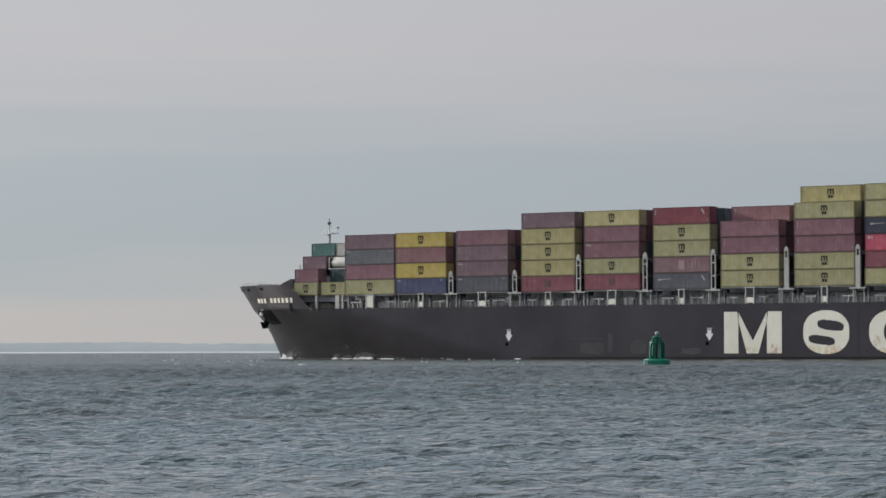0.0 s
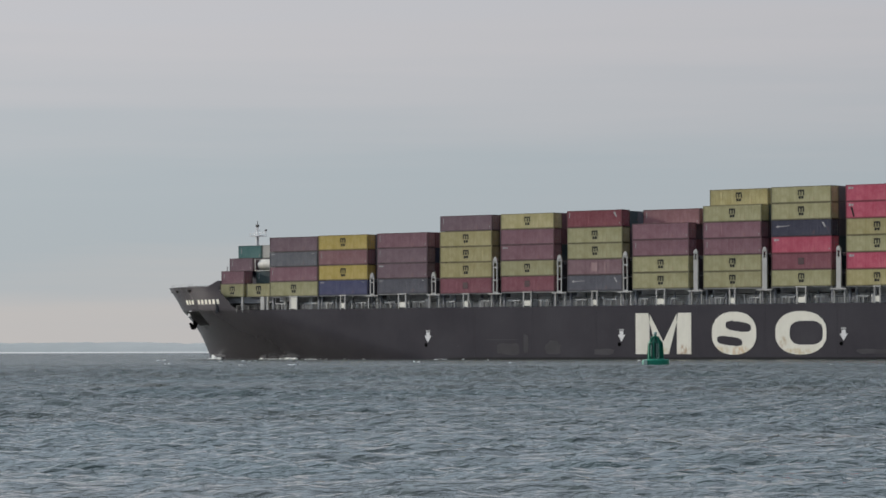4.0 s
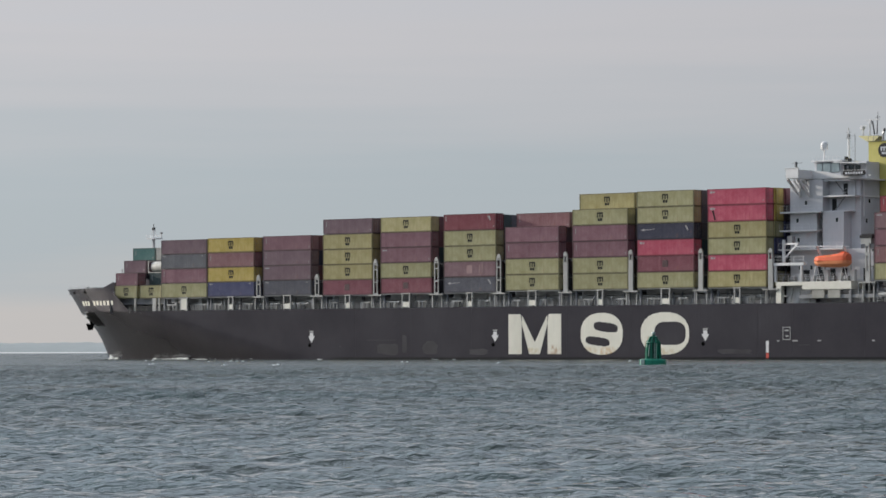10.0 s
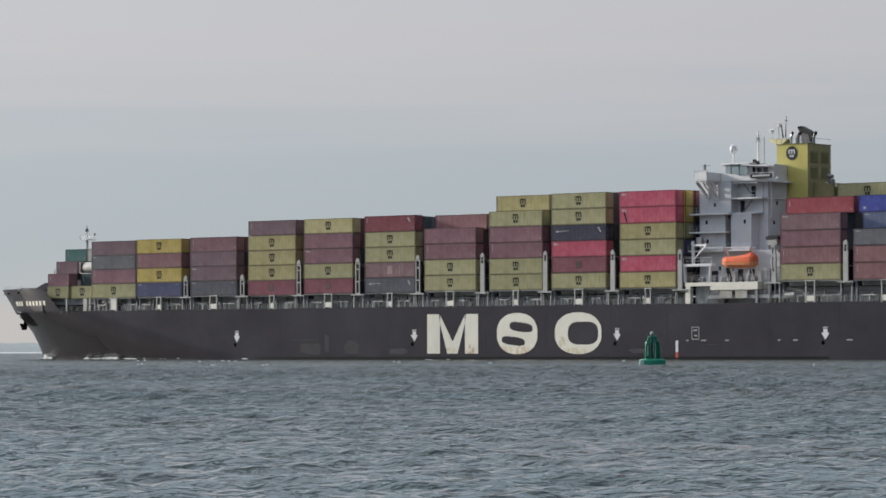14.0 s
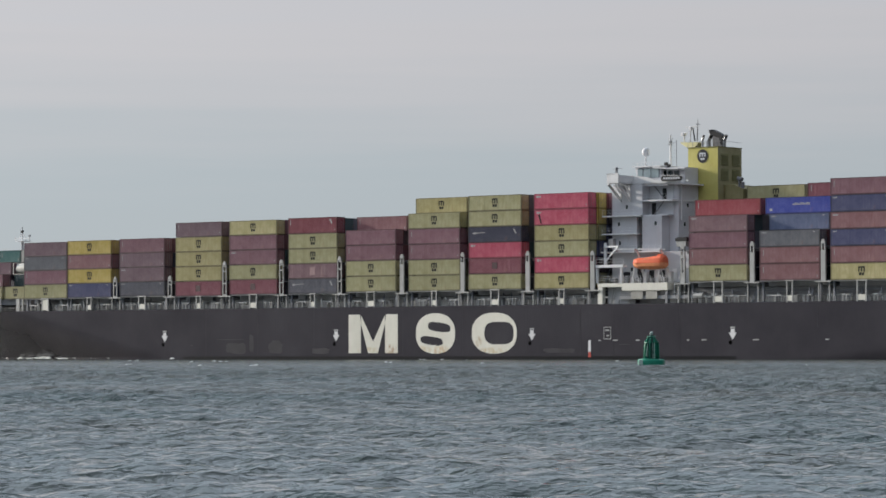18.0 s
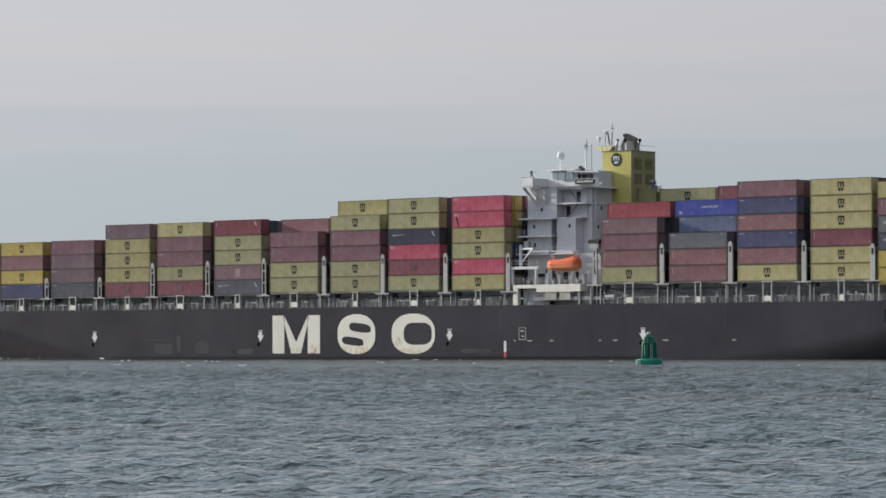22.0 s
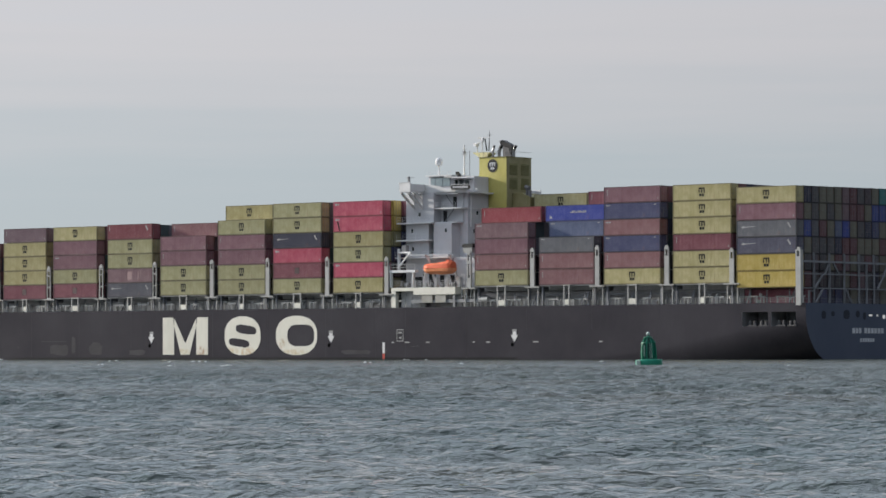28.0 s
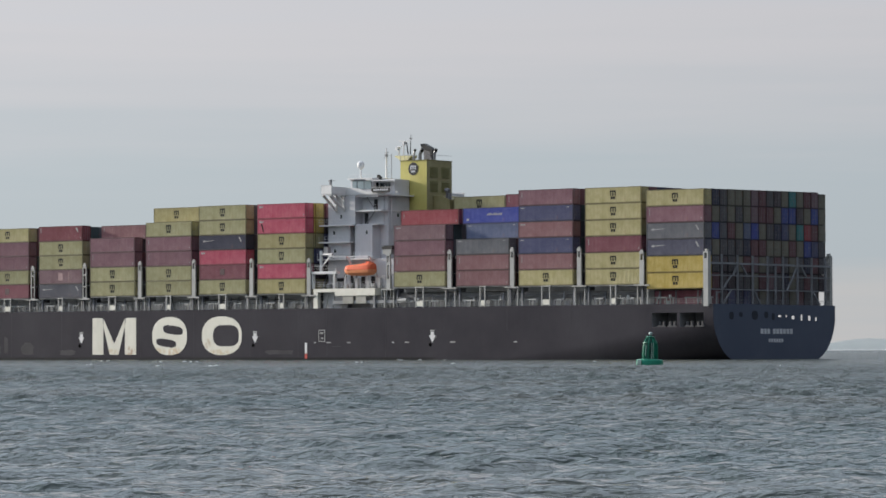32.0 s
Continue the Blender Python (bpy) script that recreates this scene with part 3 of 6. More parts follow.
def markings():
    # three huge white shapes amidships: uprights with a wedge, a barred block, a ring
    top, bot = 7.68, 0.85
    marking("white_upright", [(-15.5, bot), (-12.5, bot), (-12.5, 6.2), (-12.75, top), (-15.5, top)], "huge white upright, rust-stained")
    marking("white_upright", [(-6.6, bot), (-3.55, bot), (-3.55, top), (-6.35, top), (-6.6, 6.2)], "huge white upright, rust-stained")
    marking("white_wedge", [(-12.45, top - 0.15), (-12.45, 6.0), (-10.75, bot), (-8.35, bot), (-6.65, 6.0), (-6.65, top - 0.15), (-9.5, 2.9)], "huge white wedge")

    def block(cx, cz, rx, rz, slits):
        """A rounded white block, cut by rounded slits (left end, right end, height, half height, slope); built in thin courses."""
        g, rows, cols = Geo(), 62, 130
        for j in range(rows):
            v = (j + 0.5) / rows * 2 - 1
            z, reach = cz + rz * v, rx * (1 - abs(v) ** 2.3) ** (1 / 2.3)
            a = None
            for k in range(cols + 1):
                x = -rx + 2 * rx * k / cols
                solid = k < cols and abs(x) < reach
                for x0, x1, zc, hh, slope in slits:
                    mid, half = (x0 + x1) / 2, (x1 - x0) / 2
                    if solid and abs((x - mid) / half) ** 3 + abs((z - zc - slope * (x - mid)) / hh) ** 3 < 1:
                        solid = False
                if solid and a is None:
                    a = x
                if not solid and a is not None:
                    g.box(cx + a, cx + x, -0.03, 0.02, z - rz / rows, z + rz / rows)
                    a = None
        return g

    part("white_slit_block", block(5.42, 4.26, 4.65, 3.5, ((-1.75, 3.55, 5.35, 0.8, -0.1), (-3.55, 1.75, 2.98, 0.72, -0.1))), M_MARK, HULL, "huge white rounded block with two slits, rust-stained foot")
    part("white_ring", block(19.15, 4.26, 5.2, 3.5, ((-2.25, 4.45, 4.26, 1.95, 0.0),)), M_MARK, HULL, "huge white ring with a wide opening")
    rnd = random.Random(3)
    # tug arrows, each with a dark pit beneath and a small bar above
    for s in (-62.9, -18.6, 27.8, 71.3):
        marking("tug_arrow", [(s - 0.4, 4.72), (s - 0.4, 4.12), (s - 0.82, 4.12), (s, 2.95), (s + 0.82, 4.12), (s + 0.4, 4.12), (s + 0.4, 4.72)], "white arrow pointing down", M_WHITE)
        marking("arrow_bar", [(s - 0.5, 4.8), (s + 0.5, 4.8), (s + 0.5, 5.08), (s - 0.5, 5.08)], "", M_DASH)
        # a flat near-black disc paints the unlit inside of the pit
        part("fender_pit", Geo().tube((s - 0.5, -0.03, 2.5), (s - 0.5, 0.02, 2.5), 0.34, 12), M_PIT, HULL, "dark fender pit")
    # draught scale, load-line box and small dashes
    marking("draught_scale", [(40.4, 1.05), (40.95, 1.05), (40.95, 2.95), (40.4, 2.95)], "white draught board", M_WHITE)
    marking("draught_foot", [(40.4, 0.1), (40.95, 0.1), (40.95, 1.0), (40.4, 1.0)], "red foot of the draught board", M_RED)
    for a, b, c, d in ((43.8, 43.92, 3.1, 5.2), (45.28, 45.4, 3.1, 5.2), (43.92, 45.28, 5.08, 5.2), (43.92, 45.28, 3.1, 3.22), (44.2, 45.0, 4.5, 4.75), (44.4, 45.0, 3.6, 3.85)):
        marking("box_line", [(a, c), (b, c), (b, d), (a, d)], "", M_DASH)
    for s, w in ((42.9, 0.5), (46.3, 1.1), (51.2, 0.8), (61.95, 0.5), (65.3, 1.0), (76.1, 1.2), (90.5, 0.7)):
        marking("white_dash", [(s - w / 2, 2.85), (s + w / 2, 2.85), (s + w / 2, 3.05), (s - w / 2, 3.05)], "", M_DASH)
    part("boot_line", Geo().box(-58, 72, -0.012, 0.02, -0.6, 0.3), M_WATERLINE, HULL, "dark band at the waterline")
    # weld seams of the shell plating, barely proud
    for x in (-52, -38.5, -24.2, -2.4, 11.8, 26.4, 38.6, 45.8, 60.1, 74.0, 88.5, 103.0):
        part("weld_seam", Geo().box(x, x + 0.12, HALF - half_breadth(x, 5.0) - 0.004, HALF - half_breadth(x, 5.0) + 0.02, 0.4 if x < 70 else 4.9, 8.95), M_SEAM, HULL)

    # scuff marks and a faint weld seam
    for s, z, w, h in ((-47, 0.6, 6.0, 2.4), (-40.6, 0.6, 1.2, 4.0), (-36, 0.6, 4.2, 2.6), (-25, 0.6, 5.0, 1.3), (-56, 2.2, 0.6, 0.15), (-50, 3.3, 8.5, 0.12), (30, 0.7, 8.0, 1.0), (47, 2.2, 2.6, 0.1)):
        out = [(s + w * (0.5 + 0.5 * rnd.uniform(0.75, 1.0) * math.copysign(abs(math.cos(6.283 * j / 18)) ** 0.5, math.cos(6.283 * j / 18))),
                z + h * (0.5 + 0.5 * rnd.uniform(0.6, 1.0) * math.copysign(abs(math.sin(6.283 * j / 18)) ** 0.5, math.sin(6.283 * j / 18)))) for j in range(18)]
        part("scuffed_patch", Geo().prism(out, -0.006, 0.02), M_SCUFF, HULL, "greyish scuffed patch of repainted steel")


M_DASH = paint("worn_mark_paint", (0.40, 0.40, 0.39), 0.6, 0.7, scale=1.5)
M_SEAM = paint("seam_paint", (0.022, 0.019, 0.026), 0.3, 0.5, gloss=0.35)
M_SCUFF = paint("scuffed_hull_paint", (0.056, 0.052, 0.058), 0.3, 1.0, 0.0, scale=0.4, gloss=0.33)
markings()


def bow_details():
    # ship's name on the flare, as plain bars
    x = -129.0
    for w in (1.0, 0.8, 0.8, 0, 0.75, 0.8, 0.75, 0.75, 0.75, 0.75):
        if w:
            g = Geo()
            c = [skin(x, 10.2), skin(x + w, 10.2), skin(x + w, 11.05), skin(x, 11.05)]
            i = [skin(x, 10.2, -0.05), skin(x + w, 10.2, -0.05), skin(x + w, 11.05, -0.05), skin(x, 11.05, -0.05)]
            g.add(c + i, [(0, 1, 2, 3), (4, 7, 6, 5), (0, 4, 5, 1), (1, 5, 6, 2), (2, 6, 7, 3), (3, 7, 4, 0)])
            part("name_bar", g, M_MARK, HULL)
        x += (w or 0.6) + 0.56
    # anchor in its bolster
    g = Geo()
    for a, out in ((-130.4, 0.55), (-129.4, 0.95), (-127.4, 0.8), (-124.4, 0.06)):
        for q, h in ((out * 0.75, 8.9), (out, 8.3), (out * 0.75, 7.2), (0.0, 6.3)):
            g.v.append(skin(a, h, q))
        g.v += [skin(a, 6.3, -0.4), skin(a, 8.9, -0.4)]
    for k in range(3):
        g.f += [(6 * k + j, 6 * k + 6 + j, 6 * k + 6 + (j + 1) % 6, 6 * k + (j + 1) % 6) for j in range(6)]
    g.f += [tuple(range(6)), tuple(range(18, 24))[::-1]]
    part("hawse_bolster", g, M_TAR, HULL, "black anchor bolster")
    s, z = -130.2, 6.9
    y = skin(s, z, 0.7)[1]
    g = Geo().bar((s + 0.3, y, z + 1.5), (s - 0.2, y - 0.2, z - 0.9), 0.36).prism([(s - 1.1, z - 0.1), (s - 0.8, z - 0.05), (s - 0.1, z - 0.7), (s + 0.7, z - 0.05), (s + 0.9, z - 0.1), (s + 0.4, z - 1.3), (s - 0.5, z - 1.35)], y - 0.45, y - 0.05)
    part("anchor", g, M_PIT, SHIP, "black stockless anchor in its hawse")
    part("hawse_plate", Geo().prism([(-128.9, 8.0), (-128.2, 8.0), (-127.9, 9.0), (-128.6, 9.0)], skin(-128.4, 8.3, 1.0)[1], skin(-128.4, 8.3, 0.5)[1]), M_WHITE, HULL, "white plate over the hawse")
    # windlass, bollards and rail on the forecastle
    for a, h in ((-137, 1.5), (-131, 1.6), (-126, 1.5)):
        yc = HALF - half_breadth(a, 12.2) * 0.55
        part("winch", Geo().tube((a, yc - 1.0, 12.2 + h - 0.7), (a, yc + 1.4, 12.2 + h - 0.7), 0.75, 12).box(a - 0.7, a + 0.7, yc - 1.3, yc - 1.0, 12.2, 12.2 + h).box(a - 0.7, a + 0.7, yc + 1.4, yc + 1.7, 12.2, 12.2 + h), M_GREY, SHIP, "grey mooring winch", smooth=False)
    part("breakwater", Geo().prism([(-123.5, 12.9), (-118.7, 12.9), (-118.45, 14.5), (-119.1, 14.6)], 3.0, 29.2), M_HULL, SHIP, "dark sloping breakwater")
    r = Geo()
    edge = [Vector(skin(a, 13.4, -0.35)) for a in np.linspace(-136, -125, 8)]
    for p in edge:
        r.bar((p.x, p.y, 13.3), (p.x, p.y, 13.95), 0.04)
    for p, q in zip(edge, edge[1:]):
        r.bar((p.x, p.y, 13.95), (q.x, q.y, 13.95), 0.04)
    for a, lat, h in ((-137.6, 0.35, 1.5), (-135.4, 0.5, 1.75), (-132.6, 0.6, 1.65), (-129.2, 0.5, 1.7), (-127.4, 0.62, 1.6)):
        yc = HALF - half_breadth(a, 12.2) * lat
        part("mooring_reel", Geo().tube((a - 0.9, yc, 12.2 + h - 0.55), (a + 0.9, yc, 12.2 + h - 0.55), 0.5, 10).box(a - 1.0, a - 0.85, yc - 0.5, yc + 0.5, 12.2, 12.2 + h).box(a + 0.85, a + 1.0, yc - 0.5, yc + 0.5, 12.2, 12.2 + h), M_POST, SHIP, "pale mooring rope reel")
    part("forecastle_rail", r, M_FRAME, SHIP, "thin grey forecastle rail")
    part("jackstaff", Geo().tube((-119.5, 5.6, 12.2), (-119.5, 5.6, 17.2), 0.09, 6), M_GREY, SHIP)
    # flat near-black ovals hold the dark inside of the fairleads in their colour
    for a in (-137.5, -132.0, -126.0):
        c = Vector(skin(a, 12.75, 0.0))
        n = (Vector(skin(a + 0.5, 12.75, 0.0)) - Vector(skin(a - 0.5, 12.75, 0.0))).normalized()
        out = Vector((n.y, -n.x, 0))
        g = Geo()
        ring = [c + n * (0.7 * math.cos(6.283 * k / 12)) + Vector((0, 0, 0.24 * math.sin(6.283 * k / 12))) for k in range(12)]
        g.add([p + out * 0.06 for p in ring] + [p - out * 0.25 for p in ring], [tuple(range(12)), tuple(range(12, 24))[::-1]] + [(k, 12 + k, 12 + (k + 1) % 12, (k + 1) % 12) for k in range(12)])
        part("fairlead", g, M_PIT, HULL, "dark oval fairlead")
    # foremast
    m = part("foremast", Geo().tube((-122, HALF, 12.2), (-122, HALF, 23.4), 0.4, 10, 0.26).tube((-122, HALF, 23.4), (-122, HALF, 25.6), 0.12, 6), M_WHITE, SHIP, "white foremast with lamp platform")
    part("mast_platform", Geo().prism([(-123.2, 15.3), (-120.8, 15.3), (-120.4, 16.9), (-123.6, 16.9)], 23.25, 23.4, "z").bar((-124.0, HALF, 23.9), (-119.8, HALF, 23.9), 0.1).bar((-124.0, HALF, 23.3), (-124.0, HALF, 24.2), 0.09)
         .bar((-119.8, HALF, 23.3), (-119.8, HALF, 24.5), 0.09).bar((-123.0, HALF, 23.3), (-122.3, HALF, 25.2), 0.09).bar((-121.0, HALF, 23.3), (-121.7, HALF, 25.2), 0.09), M_WHITE, m)
    part("mast_lamp", Geo().box(-122.25, -121.75, HALF - 0.2, HALF + 0.2, 25.0, 25.5).tube((-122, HALF, 25.5), (-122, HALF, 26.2), 0.06, 6), M_BLACK, m, "dark navigation lamp")
    m.location.x = -1.0
    part("mast_lamp", Geo().box(-119.95, -119.65, HALF - 0.15, HALF + 0.15, 24.2, 24.55), M_GREY, m, "grey navigation lamp")


bow_details()


def stern_details():
    # mooring deck behind the two side openings
    for a, b in ((120.5, 125.8), (126.4, 131.4)):
        y0 = HALF - half_breadth((a + b) / 2, 6.5)
        g = Geo().add([(a, y0, 5.3), (b, y0, 5.3), (b, y0, 7.6), (a, y0, 7.6), (a, y0 + 4, 5.3), (b, y0 + 4, 5.3), (b, y0 + 4, 7.6), (a, y0 + 4, 7.6)], [(4, 5, 6, 7), (0, 1, 5, 4), (3, 7, 6, 2), (0, 4, 7, 3), (1, 2, 6, 5)])
        part("mooring_recess", g, M_GREY, HULL, "dark mooring opening")
        for k in range(2):
            x = a + 1.3 + 2.3 * k
            part("bollard", Geo().tube((x, y0 + 0.6, 5.3), (x, y0 + 0.6, 6.2), 0.3, 10).tube((x + 0.9, y0 + 0.6, 5.3), (x + 0.9, y0 + 0.6, 6.2), 0.3, 10).box(x - 0.5, x + 1.4, y0 + 0.2, y0 + 1.0, 5.3, 5.5), M_BITT, HULL, "pair of dark grey bollards")

    # transom openings, name and home port as bars
    # dark plates stand for the openings, their inner shade put into the colour
    for y, z, w, h in ((4.6, 7.1, 1.1, 1.3), (7.0, 7.3, 0.9, 0.8), (10.6, 7.2, 1.6, 1.5), (13.6, 7.3, 1.0, 1.1), (15.4, 7.0, 0.8, 1.2)):
        ring = [(y + w / 2 * math.copysign(abs(math.cos(6.283 * k / 14)) ** 0.7, math.cos(6.283 * k / 14)), z + h / 2 * math.copysign(abs(math.sin(6.283 * k / 14)) ** 0.7, math.sin(6.283 * k / 14))) for k in range(14)]
        part("stern_fairlead", Geo().prism(ring, STERN - 0.05, STERN + 0.03, "x"), M_HOLE, HULL, "dark rounded stern fairlead")
    x = 12.1
    for w in (0.75, 0.6, 0.6, 0, 0.65, 0.7, 0.65, 0.7, 0.7, 0.7):
        if w:
            part("name_bar", Geo().box(STERN - 0.02, STERN + 0.04, x, x + w, 4.15, 5.0), M_FADED, HULL)
        x += (w or 0.4) + 0.22
    for k in range(6):
        part("port_bar", Geo().box(STERN - 0.02, STERN + 0.04, 14.2 + 0.66 * k, 14.68 + 0.66 * k, 2.75, 3.35), M_FADED, HULL)


M_BITT = paint("dark_bollard_paint", (0.075, 0.075, 0.08), 0.6, 0.6)
M_HOLE = paint("shaded_fairlead_paint", (0.022, 0.028, 0.045), 0.6, 0.5)
M_FADED = paint("faded_white_paint", (0.58, 0.60, 0.64), 0.6, 0.5)
stern_details()

# bays: forward end, foot of the stack, tier pitch, colours of the port row from the bottom up
BAYS = [
    (-102.2, 11.42, 2.69, ("pale", "mauve", "grey", "plum")),
    (-89.75, 11.50, 2.695, ("navy", "yellow", "brick", "yellow")),
    (-75.2, 11.60, 2.69, ("slate", "plum", "plum", "mauve")),
    (-60.0, 11.45, 2.72, ("darkred", "mustard", "mustard", "mustard", "plum")),
    (-45.75, 11.60, 2.69, ("darkred", "pale", "mauve", "mauve", "straw")),
    (-30.6, 11.57, 2.69, ("slate", "rose", "pale", "pale", "oxblood")),
    (-16.2, 11.75, 2.735, ("pale", "pale", "mauve", "mauve")),
    (-0.95, 11.72, 2.715, ("pale", "pale", "mauve", "mauve", "pale")),
    (13.25, 11.78, 2.70, ("pale", "darkred", "red", "ink", "pale", "pale")),
    (28.4, 11.72, 2.70, ("mustard", "red", "pale", "mustard", "red", "red")),
    (62.2, 12.55, 2.69, ("pale", "brick", "mauve", "rose")),
    (76.9, 12.52, 2.70, ("brick", "brick", "grey")),
    (91.25, 12.40, 2.71, ("straw", "brick", "navy", "brick", "navy", "mauve")),
    (106.1, 12.34, 2.71, ("straw", "straw", "darkred", "straw", "straw", "straw")),
    (119.35, 11.52, 2.72, ("yellow", "yellow", "steel", "grey", "mauve", "straw")),
]
LONG, WIDE, ROW = 12.192, 2.438, 2.52
CACHE = {}
SWAY = random.Random(77)


def corrugated(x0, x1, z0, z1, y, depth=0.04, period=0.29, axis="x"):
    """A pressed steel sheet with upright ribs."""
    g = Geo()
    n = max(2, round((x1 - x0) / period))
    step = (x1 - x0) / n
    pts = []
    for i in range(n):
        a = x0 + i * step
        pts += [(a, 0), (a + step * 0.32, 0), (a + step * 0.5, depth), (a + step * 0.82, depth)]
    pts.append((x1, 0))
    for a, d in pts:
        for z in (z0, z1):
            g.v.append((a, y + d, z) if axis == "x" else (y + d, a, z))
    g.f = [(2 * i, 2 * i + 2, 2 * i + 3, 2 * i + 1) for i in range(len(pts) - 1)]
    return g


def container_meshes(colour, length, high):
    key = (colour, length, round(high, 2))
    if key in CACHE:
        return CACHE[key]
    mat, L, W = M_BOX[colour], length / 2, WIDE / 2
    fr = Geo()
    for sx in (-1, 1):
        for sy in (-1, 1):
            fr.box(*sorted((sx * L, sx * (L - 0.16))), *sorted((sy * W, sy * (W - 0.14))), 0.0, high)
        fr.box(*sorted((sx * L, sx * (L - 0.1))), -W + 0.14, W - 0.14, 0, 0.15).box(*sorted((sx * L, sx * (L - 0.1))), -W + 0.14, W - 0.14, high - 0.11, high)
    for sy in (-1, 1):
        fr.box(-L + 0.16, L - 0.16, *sorted((sy * W, sy * (W - 0.1))), 0, 0.16).box(-L + 0.16, L - 0.16, *sorted((sy * W, sy * (W - 0.08))), high - 0.1, high)
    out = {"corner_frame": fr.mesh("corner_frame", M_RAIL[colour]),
           "port_side": corrugated(-L + 0.16, L - 0.16, 0.16, high - 0.1, -W + 0.025).mesh("port_side", mat),
           "starboard_side": corrugated(-L + 0.16, L - 0.16, 0.16, high - 0.1, W - 0.065).mesh("starboard_side", mat),
           "front_end": corrugated(-W + 0.14, W - 0.14, 0.15, high - 0.11, -L + 0.03, axis="y").mesh("front_end", mat),
           "roof": Geo().box(-L + 0.1, L - 0.1, -W + 0.08, W - 0.08, high - 0.06, high - 0.02).mesh("roof", mat)}
    for side, (a, b) in (("left", (-W + 0.14, -0.01)), ("right", (0.01, W - 0.14))):
        out["door_" + side] = Geo().box(L - 0.09, L - 0.04, a, b, 0.15, high - 0.11).mesh("door", mat)
        for n, q in enumerate((0.28, 0.75)):
            y = a + (b - a) * q
            rod = Geo().tube((L - 0.005, y, 0.1), (L - 0.005, y, high - 0.08), 0.025, 6).box(L - 0.03, L + 0.01, y - 0.07, y + 0.07, 0.95, 1.05).box(L - 0.03, L + 0.01, y - 0.07, y + 0.07, 1.6, 1.68)
            out[f"rod_{side}{n}"] = rod.mesh("locking_rod", M_ROD)
    CACHE[key] = out
    return out


M_ROD = paint("galvanised_rod", (0.28, 0.28, 0.29), 0.45, 0.5, metal=0.6)
WORDS = {"pale": "pale olive-yellow", "yellow": "strong yellow", "mauve": "washed-out red-brown", "red": "bright red", "darkred": "dark red", "brick": "brick-red", "grey": "mid-grey",
         "slate": "dark slate-grey", "navy": "dull navy-blue", "blue": "bright blue", "green": "grey-green", "darkgreen": "dark green", "cream": "cream-white", "brown": "brown",
         "teal": "teal", "ink": "blue-black", "olive": "dull olive", "crimson": "deep red", "mustard": "mustard-yellow", "steel": "blue-grey", "plum": "greyish plum", "oxblood": "oxblood-red", "straw": "pale straw-yellow", "rose": "dusty pink-brown", "dusk": "blackish grey", "maroon": "dark maroon", "deepblue": "dark blue", "washedblue": "washed-out blue"}


M_INK = paint("faded_dark_ink", (0.016, 0.016, 0.017), 0.6, 0.4, scale=2.0, gloss=0.15)


def emblem_mesh():
    """A dark square plate with two slits and a bar below."""
    g = Geo()
    for a, b, c, d in ((-0.55, 0.55, 0.40, 0.58), (-0.55, -0.36, -0.12, 0.40), (-0.1, 0.1, -0.12, 0.40), (0.36, 0.55, -0.12, 0.40), (-0.42, -0.05, -0.6, -0.24), (0.06, 0.42, -0.6, -0.24)):
        g.box(a, b, -0.012, 0.0, c, d)
    return g.mesh("emblem", M_INK)


M_PATCH = paint("pale_patch_paint", (0.32, 0.20, 0.205), 0.6, 0.6)
EMBLEM = emblem_mesh()
M_STAMP = paint("faded_stamp_paint", (0.075, 0.035, 0.042), 0.6, 0.5, scale=2.0)
M_CODE = paint("worn_white_lettering", (0.40, 0.40, 0.40), 0.6, 0.7, scale=2.0)


